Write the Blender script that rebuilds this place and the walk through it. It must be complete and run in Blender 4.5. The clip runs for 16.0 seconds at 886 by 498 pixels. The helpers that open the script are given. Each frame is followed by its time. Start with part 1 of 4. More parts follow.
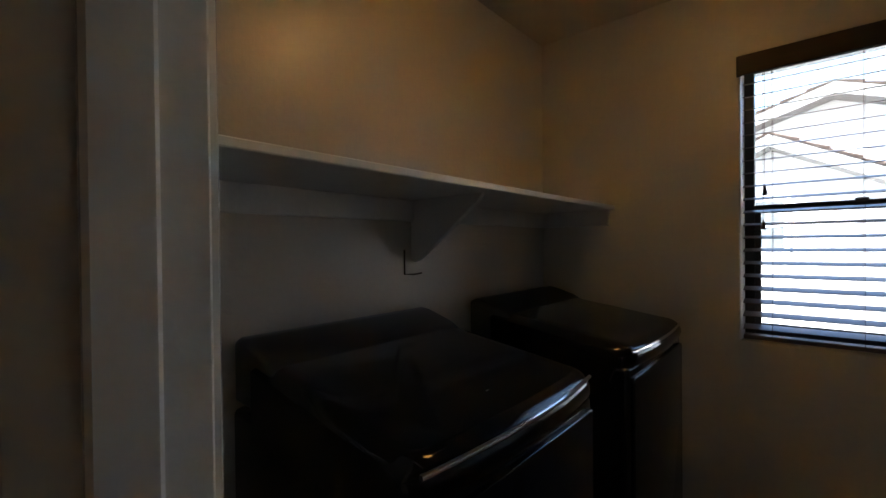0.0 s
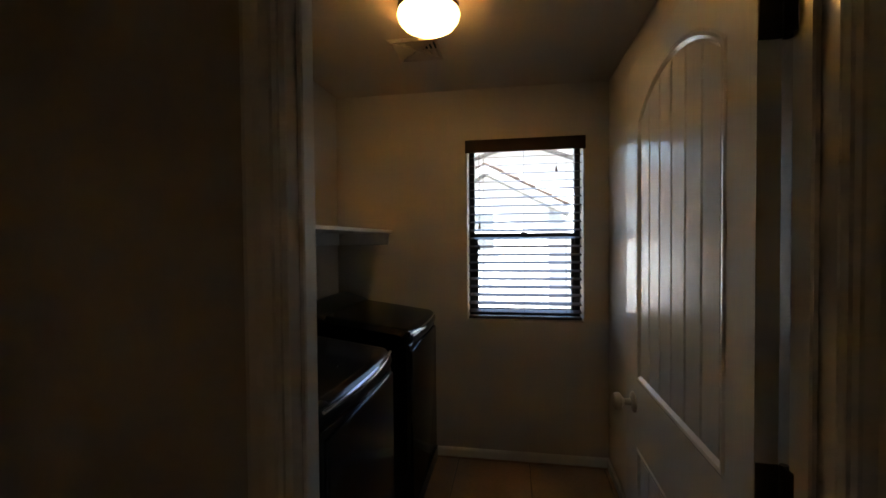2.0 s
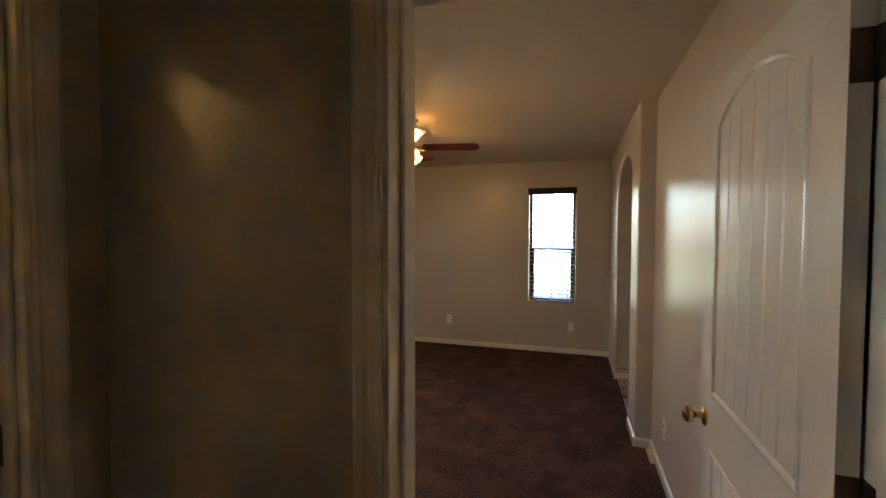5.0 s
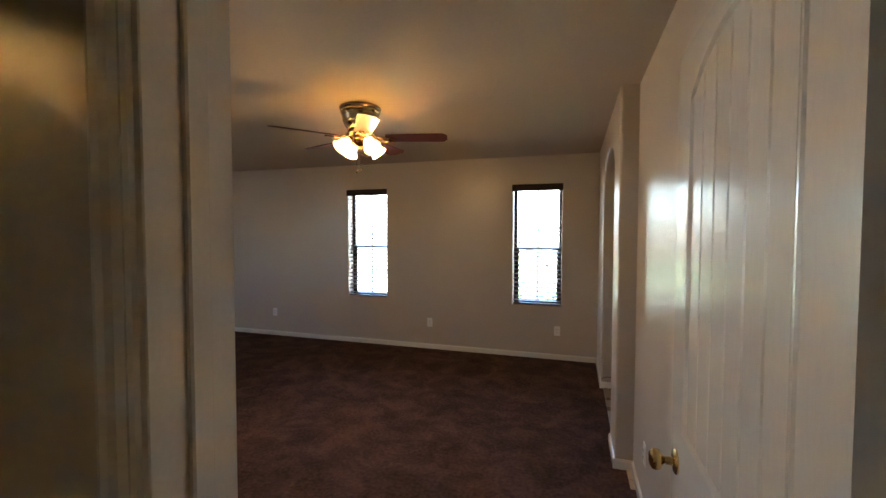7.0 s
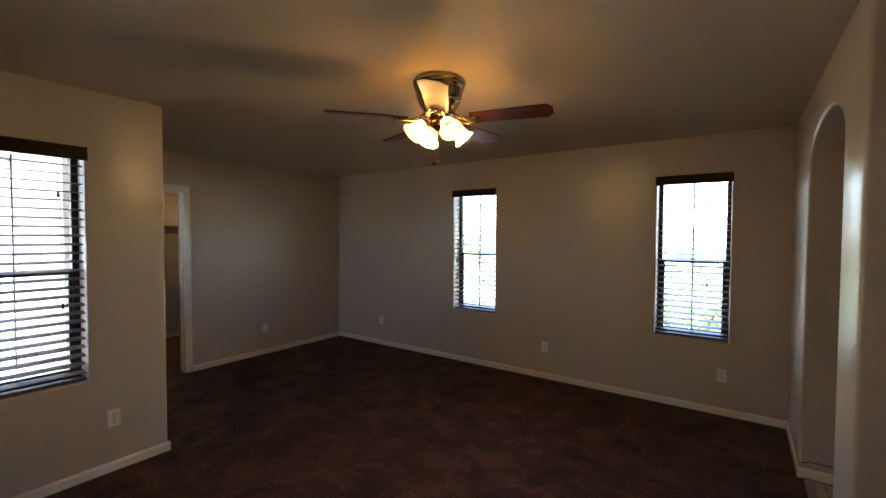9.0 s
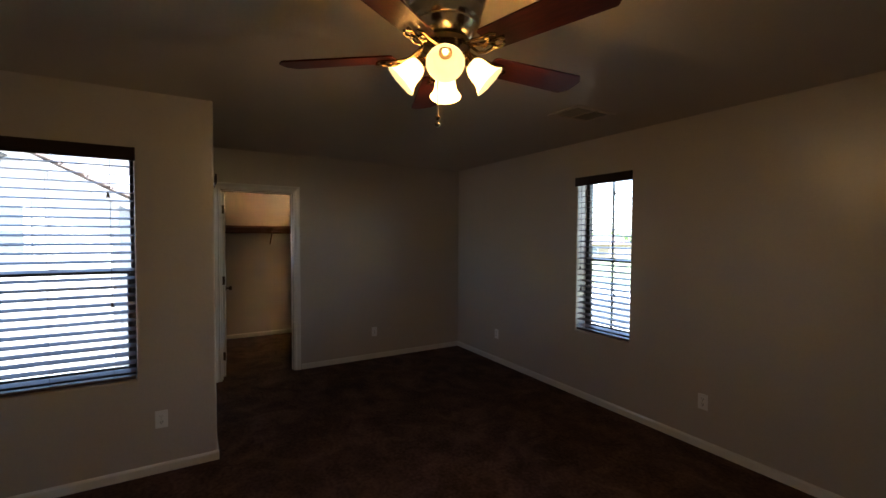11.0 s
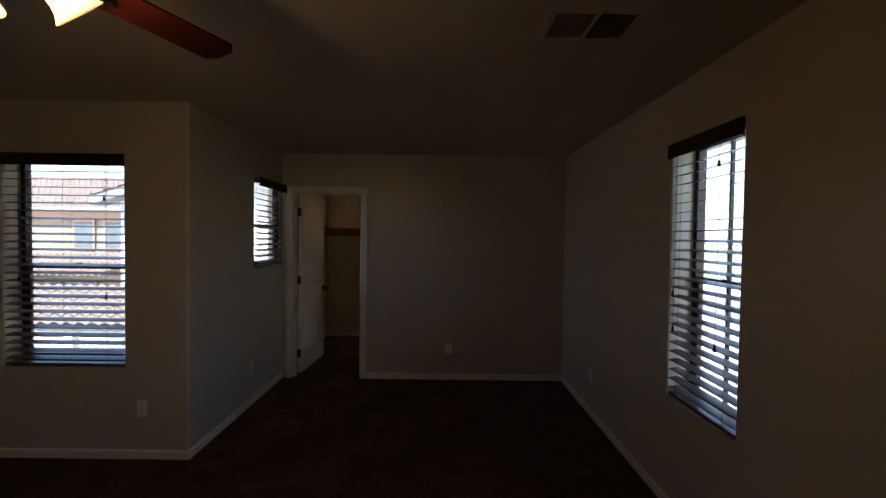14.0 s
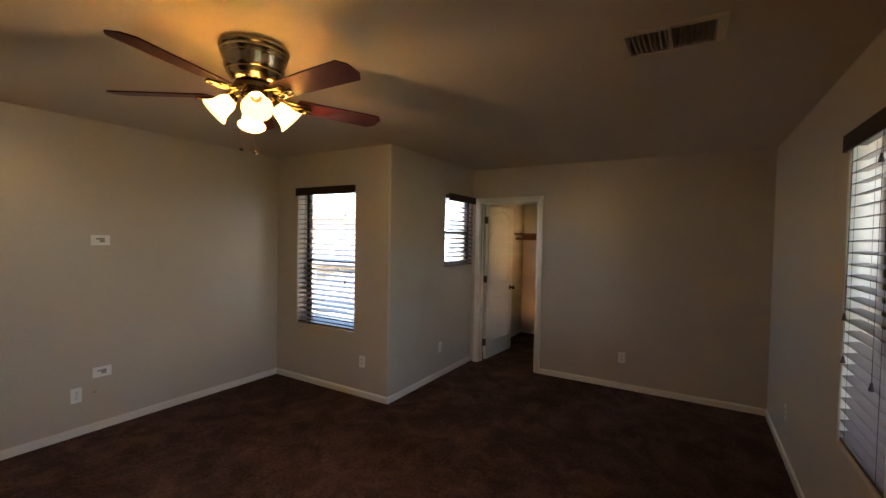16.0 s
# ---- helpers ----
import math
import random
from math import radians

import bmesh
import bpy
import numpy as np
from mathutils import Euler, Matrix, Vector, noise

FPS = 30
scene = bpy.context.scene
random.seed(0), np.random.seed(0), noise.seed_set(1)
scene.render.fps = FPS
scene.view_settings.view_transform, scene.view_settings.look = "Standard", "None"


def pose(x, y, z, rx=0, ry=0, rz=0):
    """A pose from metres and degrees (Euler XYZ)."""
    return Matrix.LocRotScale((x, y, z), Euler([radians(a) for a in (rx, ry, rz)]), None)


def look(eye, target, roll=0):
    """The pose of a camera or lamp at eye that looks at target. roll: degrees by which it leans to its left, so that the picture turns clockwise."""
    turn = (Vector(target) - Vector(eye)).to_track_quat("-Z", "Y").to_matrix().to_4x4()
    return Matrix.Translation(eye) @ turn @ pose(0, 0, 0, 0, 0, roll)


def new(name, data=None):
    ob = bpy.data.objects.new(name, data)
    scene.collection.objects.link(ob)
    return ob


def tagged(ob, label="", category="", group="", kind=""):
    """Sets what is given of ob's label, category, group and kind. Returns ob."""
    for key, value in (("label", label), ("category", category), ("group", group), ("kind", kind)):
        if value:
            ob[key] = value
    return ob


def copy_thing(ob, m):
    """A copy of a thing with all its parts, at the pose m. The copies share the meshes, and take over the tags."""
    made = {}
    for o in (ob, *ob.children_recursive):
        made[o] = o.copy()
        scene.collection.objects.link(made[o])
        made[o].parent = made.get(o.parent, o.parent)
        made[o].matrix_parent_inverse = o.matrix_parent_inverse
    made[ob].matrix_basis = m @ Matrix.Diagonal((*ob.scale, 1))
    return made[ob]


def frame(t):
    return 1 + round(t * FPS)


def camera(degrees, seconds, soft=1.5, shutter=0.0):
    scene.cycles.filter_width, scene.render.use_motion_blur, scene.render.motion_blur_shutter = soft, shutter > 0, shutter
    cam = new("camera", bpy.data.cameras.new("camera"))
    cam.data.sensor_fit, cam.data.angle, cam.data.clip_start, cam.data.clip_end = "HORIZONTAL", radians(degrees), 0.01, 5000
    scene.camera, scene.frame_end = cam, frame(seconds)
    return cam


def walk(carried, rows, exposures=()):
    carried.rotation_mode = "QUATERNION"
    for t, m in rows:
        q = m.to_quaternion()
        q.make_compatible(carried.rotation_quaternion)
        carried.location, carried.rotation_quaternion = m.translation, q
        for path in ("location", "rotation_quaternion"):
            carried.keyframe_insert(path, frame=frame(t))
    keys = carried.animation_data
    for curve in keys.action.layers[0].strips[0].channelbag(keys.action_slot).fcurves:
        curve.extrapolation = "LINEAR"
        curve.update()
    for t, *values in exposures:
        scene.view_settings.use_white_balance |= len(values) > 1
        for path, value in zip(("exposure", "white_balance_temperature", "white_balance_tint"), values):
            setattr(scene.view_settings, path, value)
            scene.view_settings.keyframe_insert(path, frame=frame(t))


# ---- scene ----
cam = camera(93.0, 16.0)
PATH = [
    (0, (-1.55, -0.832, 1.335), (-3.05, -2.155, 1.318), -0.6),
    (0.5, (-1.413, -0.76, 1.356), (-2.993, -1.986, 1.341), -0.5),
    (1, (-1.243, -0.704, 1.386), (-3.021, -1.62, 1.355), -0.4),
    (1.5, (-1.087, -0.73, 1.42), (-3.001, -1.31, 1.384), -0.4),
    (2, (-0.917, -0.761, 1.458), (-2.889, -1.092, 1.413), -0.5),
    (2.5, (-0.751, -0.789, 1.492), (-2.75, -0.781, 1.435), -0.7),
    (3, (-0.612, -0.779, 1.523), (-2.553, -0.302, 1.462), -0.5),
    (3.5, (-0.575, -0.812, 1.54), (-2.255, 0.272, 1.479), -0.1),
    (4, (-0.539, -0.879, 1.531), (-1.817, 0.659, 1.469), 0.3),
    (4.5, (-0.485, -0.92, 1.516), (-1.375, 0.869, 1.45), 0.2),
    (5, (-0.451, -0.915, 1.512), (-1.044, 0.993, 1.442), 0.1),
    (7.3, (-0.282, -0.464, 1.518), (-0.879, 1.444, 1.44), 0.1),
    (7.5, (-0.285, -0.394, 1.52), (-1.023, 1.463, 1.436), 0.1),
    (8, (-0.298, -0.147, 1.529), (-1.292, 1.586, 1.459), 0.3),
    (8.5, (-0.353, 0.016, 1.538), (-1.421, 1.706, 1.474), 0.3),
    (9, (-0.371, 0.262, 1.55), (-1.522, 1.896, 1.486), 0.3),
    (9.5, (-0.411, 0.506, 1.56), (-1.734, 2.004, 1.491), 0.4),
    (12, (-0.485, 2.113, 1.547), (-2.387, 2.731, 1.492), 0.4),
    (12.5, (-0.546, 2.431, 1.548), (-2.511, 2.805, 1.498), 0.6),
    (13, (-0.647, 2.746, 1.533), (-2.634, 2.964, 1.487), 0.7),
    (13.5, (-0.759, 3.021, 1.534), (-2.75, 3.204, 1.482), 0.8),
    (14, (-0.823, 3.281, 1.546), (-2.822, 3.29, 1.494), 0.8),
    (14.5, (-0.816, 3.465, 1.548), (-2.794, 3.172, 1.495), 0.9),
    (15, (-0.721, 3.647, 1.565), (-2.645, 3.105, 1.51), 1.0),
    (15.5, (-0.643, 3.858, 1.58), (-2.462, 3.029, 1.524), 1.0),
    (16, (-0.574, 4.003, 1.585), (-2.29, 2.978, 1.528), 1.1),
]
EXPOSURE = [(0, 3.23), (0.5, 3.63), (1, 3.78), (1.5, 3.58), (2, 3.18), (2.5, 3.03), (3, 2.88), (3.5, 2.78), (4, 3.12), (4.5, 3.97), (5, 4.42), (7.5, 4.57), (8, 4.22), (8.5, 4.02), (9, 3.92), (9.5, 3.82), (12, 2.45), (12.5, 2.15), (13.5, 2.0), (14, 2.3), (14.5, 2.75), (15, 3.3), (15.5, 3.7), (16, 4.0)]
walk(cam, [(t, look(eye, target, roll)) for t, eye, target, roll in PATH], [(t, stops, 6150 if t < 2 else 6000 if 7 < t < 14.2 else 6450, 10) for t, stops in EXPOSURE])

# ---- world, sun, exposure ----
world = bpy.data.worlds.new("sky_world")
scene.world = world
world.use_nodes = True
wn = world.node_tree
sky = wn.nodes.new("ShaderNodeTexSky")
sky.sky_type = "NISHITA"
sky.sun_disc = False
SUN_EL, SUN_AZ = radians(58), radians(110)  # azimuth clockwise from +y
sky.sun_elevation, sky.sun_rotation = SUN_EL, SUN_AZ
sky.dust_density = 1.5
wn.nodes["Background"].inputs["Strength"].default_value = 0.15
wn.links.new(sky.outputs[0], wn.nodes["Background"].inputs["Color"])
sun_data = bpy.data.lights.new("sun", "SUN")
sun_data.energy, sun_data.angle, sun_data.color = 5.0, radians(0.5), (1.0, 0.97, 0.93)
sun = new("sun", sun_data)
sun_way = Vector((math.sin(SUN_AZ) * math.cos(SUN_EL), math.cos(SUN_AZ) * math.cos(SUN_EL), math.sin(SUN_EL)))
sun.matrix_world = look(sun_way * 40, (0, 0, 0))
FAN = (-1.80, 2.245)          # centre of the ceiling fan
FAN_TURN = 15                # bearing of its first blade
SHADES = (59, 149, 239, 329)  # bearings of its lamp shades
WARM = (1.0, 0.60, 0.23)
for a in SHADES:
    d = bpy.data.lights.new("fan_bulb", "POINT")
    d.energy, d.color, d.shadow_soft_size = 0.60, WARM, 0.03
    b = new("fan_bulb", d)
    b.location = (FAN[0] + 0.145 * math.cos(radians(a)), FAN[1] + 0.145 * math.sin(radians(a)), 2.117)
d = bpy.data.lights.new("laundry_bulb", "POINT")
d.energy, d.color, d.shadow_soft_size = 1.0, WARM, 0.04
new("laundry_bulb", d).location = (-2.655, -1.105, 2.375)
# No lamp is known in the hall; this one is added to brighten it.
d = bpy.data.lights.new("hall_bulb", "POINT")
d.energy, d.color, d.shadow_soft_size = 0.32, WARM, 0.04
new("hall_bulb", d).location = (0.7, -1.4, 2.37)
d = bpy.data.lights.new("closet_bulb", "POINT")
d.energy, d.color, d.shadow_soft_size = 2.5, (1.0, 0.70, 0.48), 0.04
new("closet_bulb", d).location = (-6.6, 2.75, 2.37)


# ---- materials ----
def material(name, base, rough=0.6, metal=0.0, vary=0.12, scale=6.0, grain=90.0, bump=0.0, bump_scale=None, stretch=(1, 1, 1), per_piece=0.0, spec=0.5):
    """A procedural surface: base colour varied at two scales, with roughness wear and fine relief."""
    m = bpy.data.materials.new(name)
    m.use_nodes = True
    t = m.node_tree
    p = t.nodes["Principled BSDF"]
    p.inputs["Roughness"].default_value = rough
    p.inputs["Metallic"].default_value = metal
    p.inputs["Specular IOR Level"].default_value = spec
    co = t.nodes.new("ShaderNodeTexCoord")
    mp = t.nodes.new("ShaderNodeMapping")
    mp.inputs["Scale"].default_value = stretch
    t.links.new(co.outputs["Object"], mp.inputs["Vector"])

    def noise_node(s, detail):
        n = t.nodes.new("ShaderNodeTexNoise")
        n.inputs["Scale"].default_value, n.inputs["Detail"].default_value = s, detail
        t.links.new(mp.outputs[0], n.inputs["Vector"])
        return n

    a, b = noise_node(scale, 3), noise_node(grain, 2)
    add = t.nodes.new("ShaderNodeMath")
    add.operation = "ADD"
    t.links.new(a.outputs["Fac"], add.inputs[0])
    t.links.new(b.outputs["Fac"], add.inputs[1])
    last = add.outputs[0]
    if per_piece:
        info = t.nodes.new("ShaderNodeObjectInfo")
        mul = t.nodes.new("ShaderNodeMath")
        mul.operation = "MULTIPLY_ADD"
        mul.inputs[1].default_value = per_piece
        t.links.new(info.outputs["Random"], mul.inputs[0])
        t.links.new(last, mul.inputs[2])
        last = mul.outputs[0]
    ramp = t.nodes.new("ShaderNodeMapRange")
    ramp.inputs["From Min"].default_value, ramp.inputs["From Max"].default_value = 0.6, 1.4 + per_piece
    t.links.new(last, ramp.inputs["Value"])
    mix = t.nodes.new("ShaderNodeMix")
    mix.data_type = "RGBA"
    mix.inputs["A"].default_value = (*[c * (1 - vary) for c in base], 1)
    mix.inputs["B"].default_value = (*[min(1, c * (1 + vary)) for c in base], 1)
    t.links.new(ramp.outputs[0], mix.inputs["Factor"])
    t.links.new(mix.outputs["Result"], p.inputs["Base Color"])
    rr = t.nodes.new("ShaderNodeMapRange")
    rr.inputs["To Min"].default_value, rr.inputs["To Max"].default_value = max(0.02, rough * 0.85), min(1, rough * 1.15)
    t.links.new(a.outputs["Fac"], rr.inputs["Value"])
    t.links.new(rr.outputs[0], p.inputs["Roughness"])
    if bump:
        c = noise_node(bump_scale or grain, 3)
        bn = t.nodes.new("ShaderNodeBump")
        bn.inputs["Strength"].default_value, bn.inputs["Distance"].default_value = 0.6, bump
        t.links.new(c.outputs["Fac"], bn.inputs["Height"])
        t.links.new(bn.outputs[0], p.inputs["Normal"])
    return m


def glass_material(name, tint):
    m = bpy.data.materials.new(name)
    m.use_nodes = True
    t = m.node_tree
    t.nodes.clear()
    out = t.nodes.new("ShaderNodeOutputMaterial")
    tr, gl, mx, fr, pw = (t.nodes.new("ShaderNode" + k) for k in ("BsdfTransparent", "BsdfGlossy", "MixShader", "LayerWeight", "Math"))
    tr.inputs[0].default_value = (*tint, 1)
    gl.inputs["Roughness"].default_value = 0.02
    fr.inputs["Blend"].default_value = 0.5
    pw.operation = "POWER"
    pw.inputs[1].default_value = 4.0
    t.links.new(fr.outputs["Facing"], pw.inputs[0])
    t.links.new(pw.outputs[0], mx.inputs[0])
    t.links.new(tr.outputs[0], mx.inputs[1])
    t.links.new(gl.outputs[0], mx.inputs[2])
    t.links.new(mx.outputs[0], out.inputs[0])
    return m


def lit_glass(name, colour, strength):
    """Frosted lamp glass with the bulb's light in it."""
    m = bpy.data.materials.new(name)
    m.use_nodes = True
    t = m.node_tree
    t.nodes.clear()
    out = t.nodes.new("ShaderNodeOutputMaterial")
    tl, em, ad, no, mr = (t.nodes.new("ShaderNode" + k) for k in ("BsdfTranslucent", "Emission", "AddShader", "TexNoise", "MapRange"))
    tl.inputs[0].default_value = (0.75, 0.62, 0.40, 1)
    em.inputs[0].default_value = (*colour, 1)
    no.inputs["Scale"].default_value = 18
    mr.inputs["To Min"].default_value, mr.inputs["To Max"].default_value = strength * 0.85, strength * 1.15
    t.links.new(no.outputs["Fac"], mr.inputs["Value"])
    t.links.new(mr.outputs[0], em.inputs["Strength"])
    t.links.new(tl.outputs[0], ad.inputs[0])
    t.links.new(em.outputs[0], ad.inputs[1])
    t.links.new(ad.outputs[0], out.inputs[0])
    return m


PAINT = material("wall_paint", (0.53, 0.465, 0.385), 0.32, vary=0.04, scale=1.2, grain=60, bump=0.0016, bump_scale=55, spec=0.65)
CEIL = material("ceiling_paint", (0.56, 0.475, 0.37), 0.7, vary=0.04, scale=1.5, grain=50, bump=0.002, bump_scale=40)
TRIM = material("trim_paint", (0.78, 0.75, 0.69), 0.16, vary=0.04, scale=3, grain=120, bump=0.0003)
DOOR = material("door_paint", (0.78, 0.75, 0.69), 0.22, vary=0.04, scale=3, grain=150, bump=0.0003, stretch=(1, 1, 0.15))
CARPET = material("carpet", (0.080, 0.044, 0.033), 0.95, vary=0.6, scale=3.4, grain=42, bump=0.0025, bump_scale=320, spec=0.1)
# trodden pile: patches that lean one way or the other, with soft hollows
t = CARPET.node_tree
co = t.nodes.new("ShaderNodeTexCoord")
patch, hollow = t.nodes.new("ShaderNodeTexNoise"), t.nodes.new("ShaderNodeTexNoise")
for n, sc, de, di in ((patch, 3.2, 3, 1.8), (hollow, 8.0, 3, 1.2)):
    n.inputs["Scale"].default_value, n.inputs["Detail"].default_value, n.inputs["Distortion"].default_value = sc, de, di
    t.links.new(co.outputs["Object"], n.inputs["Vector"])
pr = t.nodes.new("ShaderNodeMapRange")
pr.inputs["From Min"].default_value, pr.inputs["From Max"].default_value = 0.38, 0.64
pr.inputs["To Min"].default_value, pr.inputs["To Max"].default_value = 0.82, 1.28
t.links.new(patch.outputs["Fac"], pr.inputs["Value"])
pm = t.nodes.new("ShaderNodeMix")
pm.data_type, pm.blend_type = "RGBA", "MULTIPLY"
pm.inputs["Factor"].default_value = 1.0
p = t.nodes["Principled BSDF"]
t.links.new(p.inputs["Base Color"].links[0].from_socket, pm.inputs["A"])
t.links.new(pr.outputs[0], pm.inputs["B"])
t.links.new(pm.outputs["Result"], p.inputs["Base Color"])
pb = t.nodes.new("ShaderNodeBump")
pb.inputs["Strength"].default_value, pb.inputs["Distance"].default_value = 0.4, 0.014
t.links.new(hollow.outputs["Fac"], pb.inputs["Height"])
t.links.new(pb.outputs[0], p.inputs["Normal"].links[0].from_node.inputs["Normal"])
TILE = material("floor_tile", (0.34, 0.22, 0.14), 0.35, vary=0.2, scale=5, grain=60, bump=0.0006, per_piece=0.4)
TILE_BATH = material("bath_tile", (0.55, 0.43, 0.3), 0.35, vary=0.15, scale=5, grain=60, bump=0.0006, per_piece=0.4)
GROUT = material("grout", (0.2, 0.15, 0.11), 0.9, vary=0.2, scale=8, grain=120, bump=0.001)
BRONZE = material("bronze_frame", (0.035, 0.026, 0.022), 0.4, vary=0.15, scale=8)
SLAT = material("blind_wood", (0.125, 0.084, 0.066), 0.36, vary=0.25, scale=4, grain=60, bump=0.0004, stretch=(0.12, 1, 1), spec=0.45)
VALANCE = material("valance_wood", (0.026, 0.012, 0.008), 0.5, vary=0.25, scale=4, grain=60, stretch=(0.12, 1, 1), spec=0.25)
CORD = material("cord", (0.05, 0.035, 0.03), 0.8)
PLASTIC = material("white_plastic", (0.86, 0.85, 0.82), 0.35, vary=0.03)
PLATE_GREY = material("grey_plastic", (0.33, 0.32, 0.30), 0.5)
SLOT = material("dark_slot", (0.03, 0.028, 0.026), 0.6)
NICKEL = material("satin_nickel", (0.55, 0.5, 0.44), 0.28, metal=1.0, vary=0.06)
BRASS = material("polished_brass", (0.72, 0.5, 0.2), 0.18, metal=1.0, vary=0.06)
ANTIQUE = material("antique_brass", (0.26, 0.185, 0.10), 0.2, metal=1.0, vary=0.12, scale=12)
BRASS_AGED = material("aged_brass", (0.43, 0.36, 0.25), 0.24, metal=1.0, vary=0.15, scale=12)
# Darker than the ceiling paint: the louvres' shade is put into the colour.
SHADED_LOUVRE = material("vent_louvre", (0.36, 0.31, 0.25), 0.5, vary=0.15, scale=12)
HINGE = material("oiled_bronze", (0.1, 0.07, 0.05), 0.4, metal=0.8, vary=0.15)
BLADE = material("cherry_blade", (0.065, 0.011, 0.007), 0.4, vary=0.4, scale=7, grain=70, stretch=(0.15, 1, 1), spec=0.2)
BLACK = material("black_enamel", (0.0075, 0.007, 0.0075), 0.12, vary=0.1, scale=6, spec=0.3)
BLACK_PANEL = material("black_console", (0.016, 0.016, 0.018), 0.3, vary=0.15, scale=10)
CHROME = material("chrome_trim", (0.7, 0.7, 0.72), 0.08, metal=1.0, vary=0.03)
SHELF = material("shelf_paint", (0.72, 0.7, 0.66), 0.45, vary=0.05, scale=4)
CLOSET_WOOD = material("closet_shelf_wood", (0.2, 0.09, 0.045), 0.45, vary=0.25, scale=5, stretch=(1, 0.15, 1))
GLASS = glass_material("window_glass", (0.96, 0.97, 0.97))
# Grey tint added to dim the overbright view; no real tint is known.
GLASS_DIMMED = glass_material("sun_tinted_glass", (0.82, 0.84, 0.84))
SHADE_GLASS = lit_glass("lit_frosted_glass", (1.0, 0.72, 0.33), 0.10)
DOME_GLASS = lit_glass("lit_dome_glass", (1.0, 0.62, 0.24), 0.035)
STUCCO_WHITE = material("pale_stucco", (0.72, 0.715, 0.70), 0.9, vary=0.06, scale=1.0, grain=30, bump=0.004, bump_scale=25)
STUCCO_TAN = material("tan_stucco", (0.29, 0.225, 0.155), 0.9, vary=0.07, scale=1.0, grain=30, bump=0.004, bump_scale=25)
STUCCO_GREY = material("grey_green_stucco", (0.34, 0.37, 0.35), 0.9, vary=0.07, scale=1.0, grain=30, bump=0.004, bump_scale=25)
STUCCO_BROWN = material("brown_trim_stucco", (0.4, 0.25, 0.17), 0.9, vary=0.08, scale=1.0, grain=30)
# Darkened from pale trim so that gable lines show against the glare.
GREY_TRIM = material("pale_fascia", (0.2, 0.19, 0.18), 0.7, vary=0.08)
FASCIA = material("fascia_board", (0.36, 0.32, 0.29), 0.7, vary=0.08)
ROOF = material("clay_tile", (0.21, 0.155, 0.128), 0.85, vary=0.25, scale=2.5, grain=20, bump=0.003)
GROUND = material("dry_earth", (0.42, 0.395, 0.36), 0.95, vary=0.2, scale=0.4, grain=12, bump=0.01, bump_scale=6)
ASPHALT = material("asphalt", (0.14, 0.14, 0.14), 0.9, vary=0.2, scale=0.5, grain=40)
CONCRETE = material("concrete", (0.5, 0.47, 0.43), 0.9, vary=0.1, scale=0.8, grain=30)
LEAF = material("leaf", (0.15, 0.19, 0.09), 0.6, vary=0.5, scale=1.4, grain=14)
t = LEAF.node_tree
tl = t.nodes.new("ShaderNodeBsdfTranslucent")
tl.inputs[0].default_value = (0.32, 0.42, 0.14, 1)
mx = t.nodes.new("ShaderNodeMixShader")
mx.inputs[0].default_value = 0.6
t.links.new(t.nodes["Principled BSDF"].outputs[0], mx.inputs[1])
t.links.new(tl.outputs[0], mx.inputs[2])
t.links.new(mx.outputs[0], t.nodes["Material Output"].inputs[0])
BARK = material("bark", (0.16, 0.11, 0.08), 0.95, vary=0.3, scale=8, grain=60, bump=0.004)
FIELD = material("far_grass", (0.2, 0.23, 0.12), 0.95, vary=0.3, scale=0.06, grain=2)


# ---- mesh helpers ----
def finish(name, bm, mat, smooth=False, normals=True):
    if normals:
        bmesh.ops.recalc_face_normals(bm, faces=bm.faces)
    me = bpy.data.meshes.new(name)
    bm.to_mesh(me)
    bm.free()
    me.materials.append(mat)
    if smooth:
        for f in me.polygons:
            f.use_smooth = True
        me.set_sharp_from_angle(angle=radians(35))
    return new(name, me)


def part(name, bm, mat, parent, label="", smooth=False):
    ob = finish(name, bm, mat, smooth)
    ob.parent = parent
    if label:
        ob["label"] = label
    return ob


def again(ob, m, parent):
    """Another part on the same mesh."""
    o = new(ob.name.split(".")[0], ob.data)
    o.parent = parent
    o.matrix_basis = m
    if "label" in ob:
        o["label"] = ob["label"]
    return o


def thing(name, m, label, category, group="", kind=""):
    e = new(name)
    e.empty_display_size = 0.05
    e.matrix_world = m
    return tagged(e, label, category, group, kind)


def box(bm, x0, x1, y0, y1, z0, z1, bevel=0.0, seg=2):
    r = bmesh.ops.create_cube(bm, size=1, matrix=Matrix.LocRotScale(((x0 + x1) / 2, (y0 + y1) / 2, (z0 + z1) / 2), None, (abs(x1 - x0), abs(y1 - y0), abs(z1 - z0))))
    if bevel:
        es = list({e for v in r["verts"] for e in v.link_edges})
        bmesh.ops.bevel(bm, geom=es, offset=bevel, segments=seg, affect="EDGES", profile=0.5)
    return bm


def boxed(*a, **k):
    return box(bmesh.new(), *a, **k)


